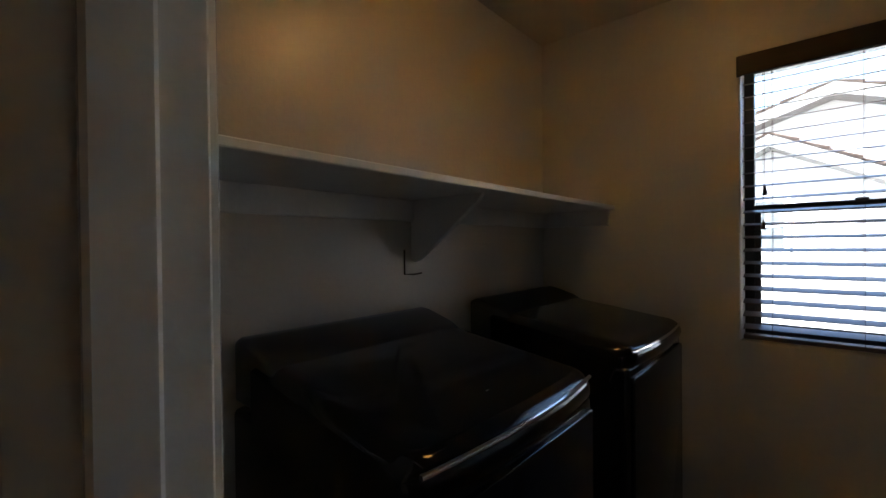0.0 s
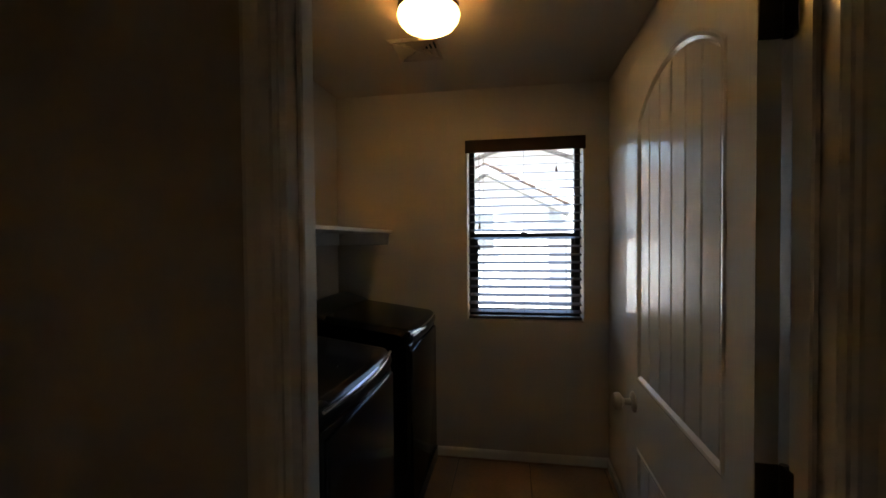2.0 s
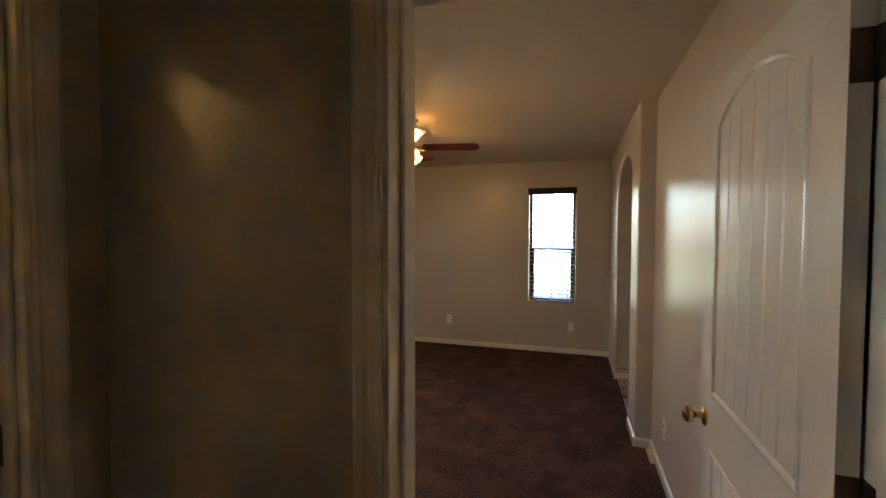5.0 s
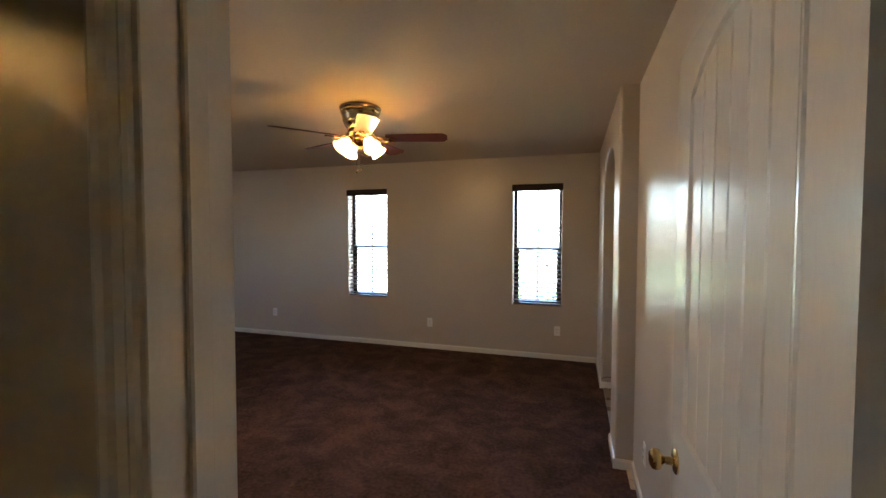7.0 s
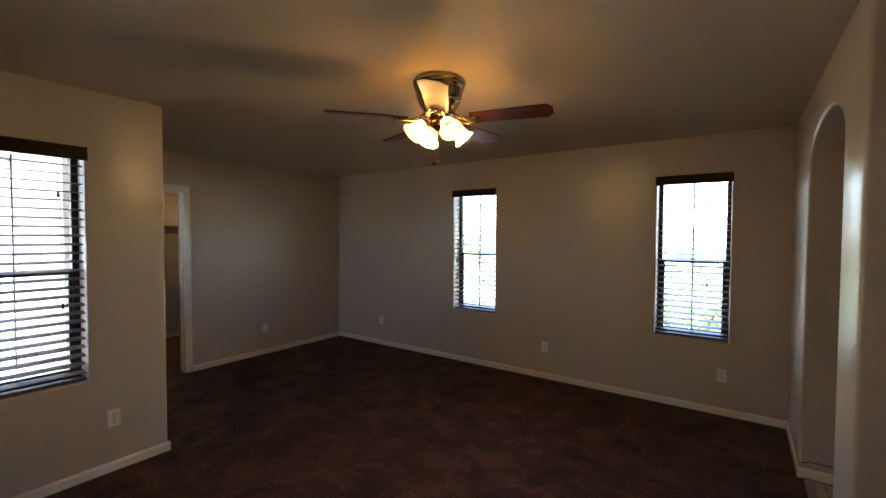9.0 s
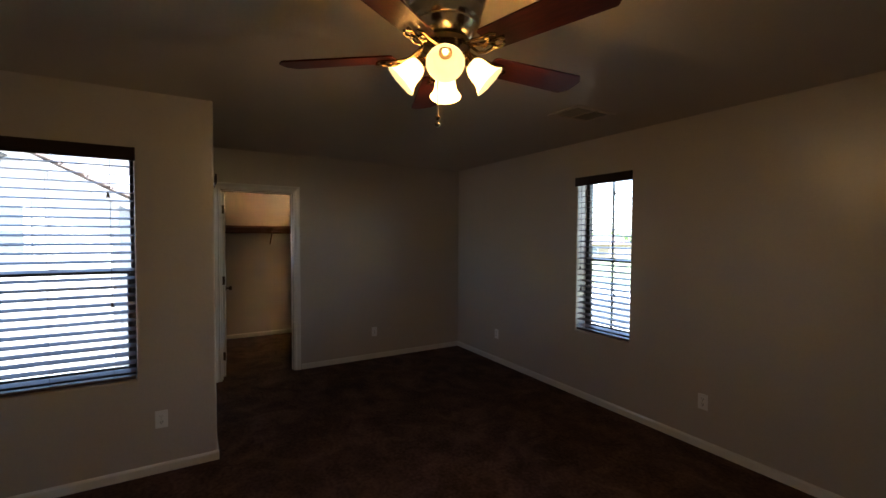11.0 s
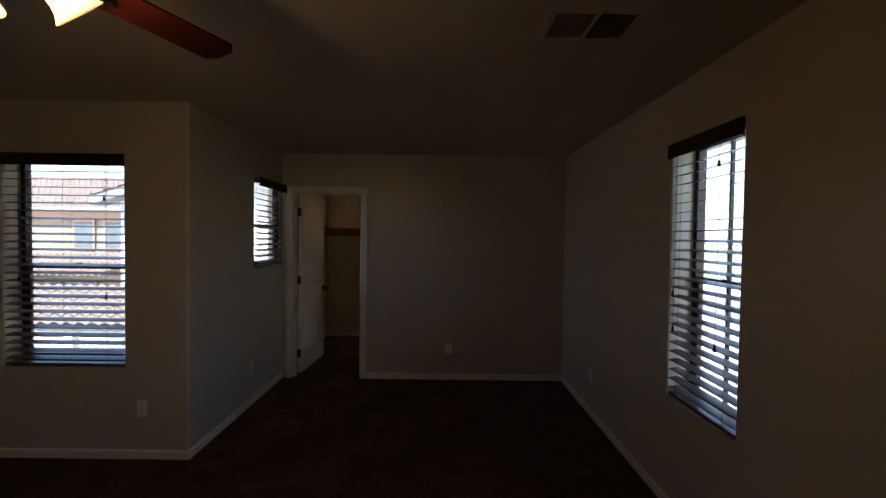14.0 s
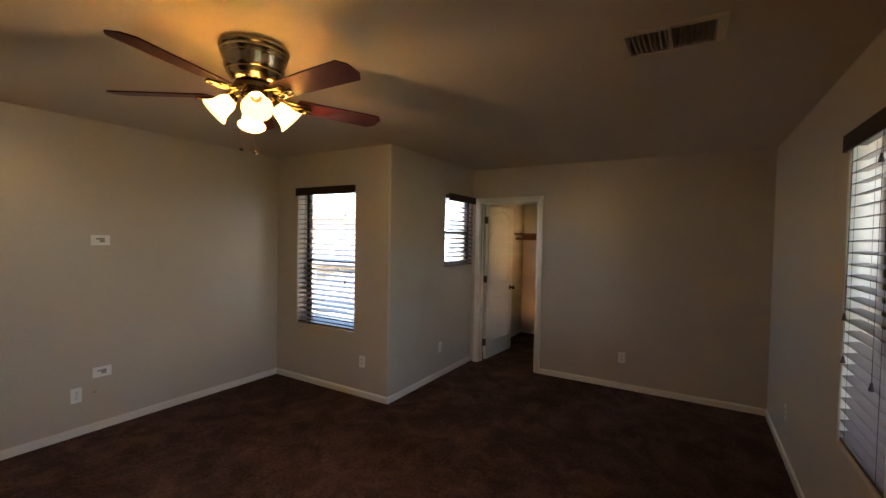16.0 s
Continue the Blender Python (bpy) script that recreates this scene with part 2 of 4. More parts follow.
def lathe(bm, profile, seg=32, m=None):
    """Turns (radius, z) pairs about z."""
    rings = []
    for r, z in profile:
        rings.append([bm.verts.new((r * math.cos(2 * math.pi * i / seg), r * math.sin(2 * math.pi * i / seg), z)) for i in range(seg)] if r > 1e-6 else [bm.verts.new((0, 0, z))])
    made = [v for ring in rings for v in ring]
    for a, b in zip(rings, rings[1:]):
        for i in range(seg):
            j = (i + 1) % seg
            if len(a) == 1 and len(b) == 1:
                continue
            if len(a) == 1:
                bm.faces.new((a[0], b[i], b[j]))
            elif len(b) == 1:
                bm.faces.new((a[i], a[j], b[0]))
            else:
                bm.faces.new((a[i], a[j], b[j], b[i]))
    if m is not None:
        bmesh.ops.transform(bm, matrix=m, verts=made)
    return bm


def tube(bm, points, radius, seg=8):
    """A round bar along points, with caps."""
    pts = [Vector(p) for p in points]
    rings = []
    for i, p in enumerate(pts):
        d = (pts[min(i + 1, len(pts) - 1)] - pts[max(i - 1, 0)]).normalized()
        q = d.to_track_quat("Z", "Y")
        rings.append([bm.verts.new(p + q @ Vector((radius * math.cos(2 * math.pi * k / seg), radius * math.sin(2 * math.pi * k / seg), 0))) for k in range(seg)])
    for a, b in zip(rings, rings[1:]):
        for k in range(seg):
            bm.faces.new((a[k], a[(k + 1) % seg], b[(k + 1) % seg], b[k]))
    bm.faces.new(rings[0][::-1])
    bm.faces.new(rings[-1])
    return bm


def prism(bm, outline, depth, m=None):
    """A flat outline in x, z, pushed to depth along y."""
    a = [bm.verts.new((x, 0, z)) for x, z in outline]
    b = [bm.verts.new((x, depth, z)) for x, z in outline]
    n = len(a)
    bm.faces.new(a)
    bm.faces.new(b[::-1])
    for i in range(n):
        bm.faces.new((a[i], b[i], b[(i + 1) % n], a[(i + 1) % n]))
    if m is not None:
        bmesh.ops.transform(bm, matrix=m, verts=a + b)
    return a, b


def wall(name, axis, face, thick, u0, u1, z0, z1, mat, label, holes=(), corners=(), arch=None):
    """A wall along axis ('x' or 'y') with its room face at face and its back at face + thick. holes: (u0, u1, z0, z1) right through.
    corners: ends ('u0', 'u1') whose upright edges are rounded. arch: (u0, u1, spring, top), an arched way from the floor."""
    bm = bmesh.new()

    def at(u, w, z):
        return (u, w, z) if axis == "x" else (w, u, z)

    if arch:
        a0, a1, sp, top = arch
        arc = [((a0 + a1) / 2 - (a1 - a0) / 2 * math.cos(math.pi * i / 20), sp + (top - sp) * math.sin(math.pi * i / 20)) for i in range(21)]
        loop = [(u0, z0), (a0, z0), *arc, (a1, z0), (u1, z0), (u1, z1), (u0, z1)]
        va = [bm.verts.new(at(u, face, z)) for u, z in loop]
        vb = [bm.verts.new(at(u, face + thick, z)) for u, z in loop]
        bm.faces.new(va)
        bm.faces.new(vb[::-1])
        for i in range(len(loop)):
            j = (i + 1) % len(loop)
            bm.faces.new((va[i], vb[i], vb[j], va[j]))
        holes = ((a0 - 0.001, a1 + 0.001, z0, top + 0.001),)
    else:
        us = sorted({u0, u1, *[h[0] for h in holes], *[h[1] for h in holes]})
        zs = sorted({z0, z1, *[h[2] for h in holes], *[h[3] for h in holes]})

        def solid(i, k):
            if not (0 <= i < len(us) - 1 and 0 <= k < len(zs) - 1):
                return False
            u, z = (us[i] + us[i + 1]) / 2, (zs[k] + zs[k + 1]) / 2
            return not any(h[0] < u < h[1] and h[2] < z < h[3] for h in holes)

        V = {}

        def v(i, w, k):
            key = (i, w, k)
            if key not in V:
                V[key] = bm.verts.new(at(us[i], face + (thick if w else 0), zs[k]))
            return V[key]

        for i in range(len(us) - 1):
            for k in range(len(zs) - 1):
                if not solid(i, k):
                    continue
                for w in (0, 1):
                    bm.faces.new((v(i, w, k), v(i + 1, w, k), v(i + 1, w, k + 1), v(i, w, k + 1)))
                for di, dk, e in ((-1, 0, ((i, k), (i, k + 1))), (1, 0, ((i + 1, k), (i + 1, k + 1))), (0, -1, ((i, k), (i + 1, k))), (0, 1, ((i, k + 1), (i + 1, k + 1)))):
                    if not solid(i + di, k + dk):
                        (a, b), (c, d2) = e
                        bm.faces.new((v(a, 0, b), v(c, 0, d2), v(c, 1, d2), v(a, 1, b)))
    bmesh.ops.recalc_face_normals(bm, faces=bm.faces)
    ui, wi = (0, 1) if axis == "x" else (1, 0)
    round_edges = []
    for e in bm.edges:
        if len(e.link_faces) != 2 or e.calc_face_angle(0) < 0.5:
            continue
        p, q = e.verts[0].co, e.verts[1].co
        if abs(p[wi] - face) > 1e-4 or abs(q[wi] - face) > 1e-4:
            continue
        mu, mz = (p[ui] + q[ui]) / 2, (p.z + q.z) / 2
        if any(h[0] - 1e-3 <= mu <= h[1] + 1e-3 and h[2] - 1e-3 <= mz <= h[3] + 1e-3 and not (mz < z0 + 1e-3) for h in holes):
            round_edges.append(e)
        if ("u0" in corners and abs(mu - u0) < 1e-4 and abs(p.z - q.z) > 0.05) or ("u1" in corners and abs(mu - u1) < 1e-4 and abs(p.z - q.z) > 0.05):
            round_edges.append(e)
    if round_edges:
        bmesh.ops.bevel(bm, geom=round_edges, offset=0.016, segments=4, affect="EDGES", profile=0.5)
    ob = finish(name, bm, mat, smooth=True)
    return tagged(ob, label, "wall", kind="structure")


# ---- plan ----
H = 2.44
XW, XA = -3.69, -5.39          # west wall by the big window; alcove (closet) wall
YN, YJ, YS = 4.62, 1.56, -0.03  # north wall, jog, south wall
YH = -0.17                     # hall and laundry side of the south wall
XH, XL = -1.56, -1.655          # hall side and laundry side of the wall between them
YL = -1.97                     # laundry south wall
T = 0.20
XE, XD, YE = -0.02, 0.09, 2.32  # arch wall, entry wall and the step between them
ARCH = (2.68, 3.79)
WIN_N1 = (-3.28, -2.70, 0.64, 2.10)
WIN_N2 = (-1.005, -0.43, 0.64, 2.10)
WIN_W = (0.293, 1.12, 0.627, 2.078)
WIN_S = (-5.34, -4.71, 1.245, 2.08)
WIN_L = (-1.06, -0.325, 0.926, 2.10)
DOOR_H = 2.03
D_BED = (-0.81, 0.045)
D_LAU = (-1.145, -0.315)
D_CLO = (1.665, 2.425)

beige = "smooth beige painted drywall with rounded corners"
wall("wall_north", "x", YN, T, XA - 0.16, 0.3, -0.05, H + 0.05, PAINT, "beige painted wall with two narrow windows", [WIN_N1, WIN_N2])
wall("wall_closet", "y", XA, -0.12, YJ - 0.16, YN, -0.05, H + 0.05, PAINT, "beige painted wall with the closet doorway", [(D_CLO[0], D_CLO[1], -0.05, DOOR_H)])
wall("wall_jog", "x", YJ, -0.085, XA, XW - T, -0.05, H + 0.05, PAINT, "short beige wall with a small high window", [WIN_S])
wall("wall_west", "y", XW, -T, YS - 0.06, YJ, -0.05, H + 0.05, PAINT, "beige outer wall with the bedroom window", [WIN_W], corners=("u1",))
wall("wall_laundry_west", "y", XW, -T, -2.2, YS - 0.06, -0.05, H + 0.05, PAINT, "beige outer wall with the laundry window", [WIN_L])
wall("wall_south", "x", YS, YH - YS, XW, 1.2, -0.05, H + 0.05, PAINT, "beige wall between bedroom, laundry and hall", [(D_BED[0], D_BED[1], -0.05, DOOR_H)])
wall("wall_east_entry", "y", XD, 0.12, YS, YE, -0.05, H + 0.05, PAINT, "beige wall beside the entry door")
wall("wall_east_arch", "y", XE, 0.245, YE, YN, -0.05, H + 0.05, PAINT, "beige wall with an arched opening", corners=("u0",), arch=(ARCH[0], ARCH[1], 1.97, 2.205))
wall("wall_laundry_east", "y", XL, XH - XL, -3.2, YH, -0.05, H + 0.05, PAINT, "beige wall with the laundry doorway", [(D_LAU[0], D_LAU[1], -0.05, DOOR_H)])
wall("wall_laundry_south", "x", YL, -0.12, XW, XL, -0.05, H + 0.05, PAINT, "pale painted wall behind the laundry machines")
wall("wall_hall_south", "x", -3.2, -0.12, XL, 1.2, -0.05, H + 0.05, PAINT, "plain beige wall that closes the hall")
wall("wall_hall_east", "y", 1.2, 0.12, -3.32, YS, -0.05, H + 0.05, PAINT, "plain beige wall that closes the hall")
wall("wall_closet_back", "y", -7.35, -0.12, 1.40, 3.62, -0.05, H + 0.05, PAINT, "plain painted back wall of the closet")
wall("wall_closet_south", "x", 1.52, -0.12, -7.47, XA - 0.12, -0.05, H + 0.05, PAINT, "plain painted side wall of the closet")
wall("wall_closet_north", "x", 3.5, 0.12, -7.47, XA - 0.12, -0.05, H + 0.05, PAINT, "plain painted side wall of the closet")
wall("wall_bath_north", "x", 4.3, 0.12, 0.225, 2.5, -0.05, H + 0.05, PAINT, "plain tan wall of the bathroom")
wall("wall_bath_south", "x", 2.1, -0.12, 0.225, 2.5, -0.05, H + 0.05, PAINT, "plain tan wall of the bathroom")
wall("wall_bath_east", "y", 2.5, 0.12, 1.98, 4.42, -0.05, H + 0.05, PAINT, "plain tan wall of the bathroom")
wall("wall_wing", "x", 6.1, -0.16, -7.6, XA - 0.16, -3.1, 2.75, STUCCO_GREY, "grey-green stucco wing of the house outside")
wall("wall_wing_side", "y", XA - 0.16, -0.16, YN + T, 5.94, -3.1, 2.75, STUCCO_GREY, "grey-green stucco wing of the house outside")

VENT, VENT_L = (-2.60, 3.89, 0.11, 0.167), (-3.06, -1.24, 0.11, 0.11)  # centre and half sizes of the duct openings
bm = bmesh.new()
for x0, y0, y1, hole in ((XW - T, -3.4, YJ - 0.13, VENT_L), (-7.47, YJ - 0.13, YN + T, VENT)):
    cx, cy, hx, hy = hole
    box(bm, x0, cx - hx, y0, y1, H, H + 0.18)
    box(bm, cx + hx, 2.7, y0, y1, H, H + 0.18)
    box(bm, cx - hx, cx + hx, y0, cy - hy, H, H + 0.18)
    box(bm, cx - hx, cx + hx, cy + hy, y1, H, H + 0.18)
    box(bm, cx - hx, cx + hx, cy - hy, cy + hy, H + 0.12, H + 0.18)
tagged(finish("ceiling", bm, CEIL), "matt beige painted ceiling", "ceiling", kind="structure")
bm = boxed(-7.47, XW, YJ - 0.1, YN, -0.06, 0)
box(bm, XW, 0.0, YH + 0.06, YN, -0.06, 0)
box(bm, 0.0, 0.105, YH + 0.06, YE + 0.02, -0.06, 0)
box(bm, XH, 1.2, -3.2, YH + 0.06, -0.06, 0)
tagged(finish("floor", bm, CARPET), "dark brown cut-pile carpet", "carpet", kind="structure")

# unseen eaves slab, added to keep the sun off the small window's slats
bm = boxed(-4.33, 3.0, -3.8, YN + T + 0.4, H + 0.19, H + 0.33)
box(bm, -7.95, -4.33, YJ - 0.5, YN + T + 0.4, H + 0.19, H + 0.33)
tagged(finish("roof", bm, FASCIA), "unseen brown eaves slab added to shade the small window", "roof", kind="structure")

# the storey below, so that the house stands on the ground
bm = boxed(-7.47, XW - T, 1.4, YN + T, -3.1, -0.07)
box(bm, XW - T, 2.6, -3.3, YN + T, -3.1, -0.07)
tagged(finish("lower_storey", bm, STUCCO_GREY), "grey-green stucco lower storey of the house", "wall", kind="structure")


# ---- trim ----
def baseboard(name, x0, y0, x1, y1, side):
    """A skirting from one point to another; side: +1 when the room lies to the left of the way."""
    L = math.hypot(x1 - x0, y1 - y0)
    bm = bmesh.new()
    prof = [(0, 0), (0.012 * side, 0), (0.012 * side, 0.048), (0.008 * side, 0.056), (0.004 * side, 0.061), (0, 0.063)]
    a = [bm.verts.new((0, y, z)) for y, z in prof]
    b = [bm.verts.new((L, y, z)) for y, z in prof]
    bm.faces.new(a)
    bm.faces.new(b[::-1])
    for i in range(len(prof)):
        j = (i + 1) % len(prof)
        bm.faces.new((a[i], b[i], b[j], a[j]))
    ob = finish(name, bm, TRIM)
    ob.matrix_world = pose(x0, y0, 0, 0, 0, math.degrees(math.atan2(y1 - y0, x1 - x0)))
    return tagged(ob, "white painted wooden baseboard", "baseboard", "baseboards", "structure")


CAS = 0.062
baseboard("baseboard", XA, YN, XE, YN, -1)
baseboard("baseboard", XA, D_CLO[1] + CAS, XA, YN, -1)
baseboard("baseboard", XA, YJ, XW, YJ, 1)
baseboard("baseboard", XW, YS, XW, YJ + 0.012, -1)
baseboard("baseboard", XW, YS, D_BED[0] - CAS, YS, 1)
baseboard("baseboard", XD, YS + 0.02, XD, YE, 1)
baseboard("baseboard", XE - 0.012, YE, XD, YE, -1)
baseboard("baseboard", XE, YE - 0.012, XE, ARCH[0], 1)
baseboard("baseboard", XE, ARCH[1], XE, YN, 1)
baseboard("baseboard", XE - 0.012, ARCH[1], 0.225, ARCH[1], -1)
baseboard("baseboard", XW, YL, XW, YH, -1)
baseboard("baseboard", XW, YH, XL, YH, -1)
baseboard("baseboard", XH, -3.2, XH, D_LAU[0] - CAS, -1)
baseboard("baseboard", XH, YH, D_BED[0] - CAS, YH, -1)
baseboard("baseboard", -7.35, 1.52, -7.35, 3.5, -1)
baseboard("baseboard", -7.35, 1.52, XA - 0.12, 1.52, 1)


def casing_profile():
    return [(0, 0), (0, 0.010), (0.006, 0.013), (0.014, 0.010), (0.030, 0.012), (0.040, 0.016), (0.052, 0.018), (0.060, 0.016), (0.062, 0.010), (0.062, 0)]


def doorway(number, m, width, wall_thick, label):
    """Jambs, stops and casings on both faces. Local x along the opening, y out of the near face, z up."""
    root = thing("door_frame_%d" % number, m, label, "door frame", "door frames", "structure")
    t = 0.018
    for name, x0, x1, z0, z1 in (("jamb", 0, t, 0, DOOR_H), ("jamb", width - t, width, 0, DOOR_H), ("head_jamb", t, width - t, DOOR_H - t, DOOR_H)):
        part(name, boxed(x0, x1, -wall_thick - 0.002, 0.002, z0, z1, bevel=0.002, seg=1), TRIM, root)
    s = 0.012
    for name, x0, x1, z0, z1 in (("stop", t, t + s, 0, DOOR_H - t), ("stop", width - t - s, width - t, 0, DOOR_H - t), ("stop", t + s, width - t - s, DOOR_H - t - s, DOOR_H - t)):
        part(name, boxed(x0, x1, -wall_thick * 0.5 - 0.018, -wall_thick * 0.5 + 0.018, z0, z1, bevel=0.003, seg=1), TRIM, root)
    prof = casing_profile()
    for face in (1, -1):
        y0 = 0.0 if face == 1 else -wall_thick
        # mitred left leg, head, right leg
        r = 0.006
        path = [(r, 0), (r, DOOR_H - r), (width - r, DOOR_H - r), (width - r, 0)]
        for name, k in (("casing", 0), ("head_casing", 1), ("casing", 2)):
            bm = bmesh.new()
            rows = []
            for n, (px, pz) in enumerate((path[k], path[k + 1])):
                corner = k + n
                ring = []
                for u, h in prof:
                    if corner == 0:
                        q = (px - u, pz)
                    elif corner == 3:
                        q = (px + u, pz)
                    else:
                        q = (px - u if corner == 1 else px + u, pz + u)
                    ring.append(bm.verts.new((q[0], y0 + face * h, q[1])))
                rows.append(ring)
            c = len(prof)
            for i in range(c):
                j = (i + 1) % c
                bm.faces.new((rows[0][i], rows[1][i], rows[1][j], rows[0][j]))
            bm.faces.new(rows[0])
            bm.faces.new(rows[1][::-1])
            part(name, bm, TRIM, root)
    return root


doorway(1, pose(D_BED[0], YS, 0), D_BED[1] - D_BED[0], YS - YH, "white painted door frame of the bedroom")
doorway(2, pose(XH, D_LAU[1], 0, 0, 0, -90) @ pose(0, 0, 0), D_LAU[1] - D_LAU[0], XH - XL, "white painted door frame of the laundry")
doorway(3, pose(XA, D_CLO[1], 0, 0, 0, -90), D_CLO[1] - D_CLO[0], 0.12, "white painted door frame of the closet")


# ---- doors ----
def arch_z(x, x0, x1, spring, top):
    """Height of the panel's curved head at x."""
    k = (x - (x0 + x1) / 2) / ((x1 - x0) / 2)
    return spring + (top - spring) * (1 - min(1.0, abs(k)) ** 2.2)


def panel_door(name, m, width, metal, hinge_mat, label, knob_label, hinge_side=1, stiles=(0.115, 0.115), up=(0.98, 1.86, 1.955), knob=(0.06, 0.89)):
    """A two-panel moulded door with an arched, planked upper panel. Hinge edge at x = 0, leaf along +x, faces at y = 0 and y = -0.035."""
    root = thing(name, m, label, "door", kind="structure")
    hgt = DOOR_H - 0.03
    z0 = 0.012
    x0, x1 = stiles[0], width - stiles[1]
    lo = (0.22, 0.80)
    part("core", boxed(0.0, width, -0.029, -0.006, z0, hgt), DOOR, root)
    for face, ysgn in ((0.0, -1), (-0.035, 1)):
        d = 0.006 * ysgn
        for nm, a, b, c, e in (("stile", 0, x0, z0, hgt), ("stile", x1, width, z0, hgt), ("rail", x0, x1, z0, lo[0]), ("rail", x0, x1, lo[1], up[0])):
            part(nm, boxed(a, b, min(face, face + d), max(face, face + d), c, e), DOOR, root)
        bm = bmesh.new()
        n = 16
        under = [(x1 + (x0 - x1) * i / n, arch_z(x1 + (x0 - x1) * i / n, x0, x1, up[1], up[2])) for i in range(n + 1)]
        prism(bm, [(x0, hgt), (x1, hgt), *under], d, Matrix.Translation((0, face, 0)))
        part("top_rail", bm, DOOR, root)
        # moulding round each panel
        upper = [(x0, up[0]), (x1, up[0]), *under]
        lower = [(x0, lo[0]), (x1, lo[0]), (x1, lo[1]), (x0, lo[1])]
        for loop in (upper, lower):
            cx = (x0 + x1) / 2
            cz = sum(z for _, z in loop) / len(loop)
            if loop is lower:
                cz = (lo[0] + lo[1]) / 2
            bm = bmesh.new()
            rings = []
            for inset, dep in ((0.0, 0.0), (0.006, 0.003), (0.014, 0.002), (0.022, -0.0055)):
                ring = []
                for x, z in loop:
                    nx = x + inset * (1 if x < x0 + 1e-4 else -1 if x > x1 - 1e-4 else 0)
                    nz = z + inset * (1 if z < cz else -1)
                    ring.append(bm.verts.new((nx, face - ysgn * dep, nz)))
                rings.append(ring)
            for ra, rb in zip(rings, rings[1:]):
                for i in range(len(loop)):
                    j = (i + 1) % len(loop)
                    bm.faces.new((ra[i], ra[j], rb[j], rb[i]))
            part("moulding", bm, DOOR, root)
        # planks of the panels
        for zl, zh, arched in ((up[0] + 0.022, None, True), (lo[0] + 0.022, lo[1] - 0.022, False)):
            count = 6
            px0, px1 = x0 + 0.024, x1 - 0.024
            w = (px1 - px0) / count
            for i in range(count):
                a, b = px0 + i * w + 0.001, px0 + (i + 1) * w - 0.001
                ta = arch_z(a, x0, x1, up[1], up[2]) - 0.024 if arched else zh
                tb = arch_z(b, x0, x1, up[1], up[2]) - 0.024 if arched else zh
                bm = bmesh.new()
                # sloping edges make a V groove between the planks
                front, _ = prism(bm, [(a, zl), (b, zl), (b, tb), (a, ta)], 0.0032 * ysgn, Matrix.Translation((0, face + 0.003 * ysgn, 0)))
                for v, (dx, dz) in zip(front, ((1, 1), (-1, 1), (-1, -1), (1, -1))):
                    v.co.x += 0.005 * dx
                    v.co.z += 0.003 * dz
                part("plank", bm, DOOR, root)
    # knob on both faces
    kx, kz = width - knob[0], knob[1]
    for face, s in ((0.0, 1), (-0.035, -1)):
        rot = Matrix.Translation((kx, face, kz)) @ pose(0, 0, 0, -90 * s)
        bm = lathe(bmesh.new(), [(0, 0), (0.033, 0), (0.033, 0.004), (0.028, 0.008), (0.012, 0.011), (0.010, 0.03), (0.016, 0.036), (0.026, 0.042), (0.029, 0.052), (0.026, 0.062), (0.016, 0.068), (0, 0.069)], 24, rot)
        part("knob", bm, metal, root, knob_label, smooth=True)
    part("latch_plate", boxed(width - 0.001, width + 0.0015, -0.029, -0.006, kz - 0.03, kz + 0.03), metal, root)
    for z in (0.23, 1.05, 1.812):
        hg = bmesh.new()
        box(hg, -0.003, 0.0, -0.034, -0.001, z - 0.045, z + 0.045)
        tube(hg, [(-0.004, 0.006 if hinge_side > 0 else -0.041, z - 0.046), (-0.004, 0.006 if hinge_side > 0 else -0.041, z + 0.046)], 0.0065, 10)
        box(hg, -0.034, -0.004, (0.002 if hinge_side > 0 else -0.040), (0.005 if hinge_side > 0 else -0.037), z - 0.045, z + 0.045)
        part("hinge", hg, hinge_mat, root, "metal butt hinge")
    return root


panel_door("door_1", pose(-0.012, YS + 0.004, 0, 0, 0, 90), 0.80, BRASS, HINGE, "open white panel door with an arched planked panel", "polished brass knob", hinge_side=-1)
panel_door("door_2", pose(XL - 0.004, -0.381, 0, 0, 0, 180) @ pose(0, 0, 0), 0.77, NICKEL, HINGE, "open white laundry door with an arched planked panel", "satin nickel knob", hinge_side=-1, stiles=(0.095, 0.12), up=(1.01, 1.82, 1.92), knob=(0.088, 0.93))
panel_door("door_3", pose(XA - 0.128, D_CLO[0] + 0.024, 0, 0, 0, 176), 0.735, HINGE, HINGE, "open white closet door with an arched planked panel", "dark oiled bronze knob")


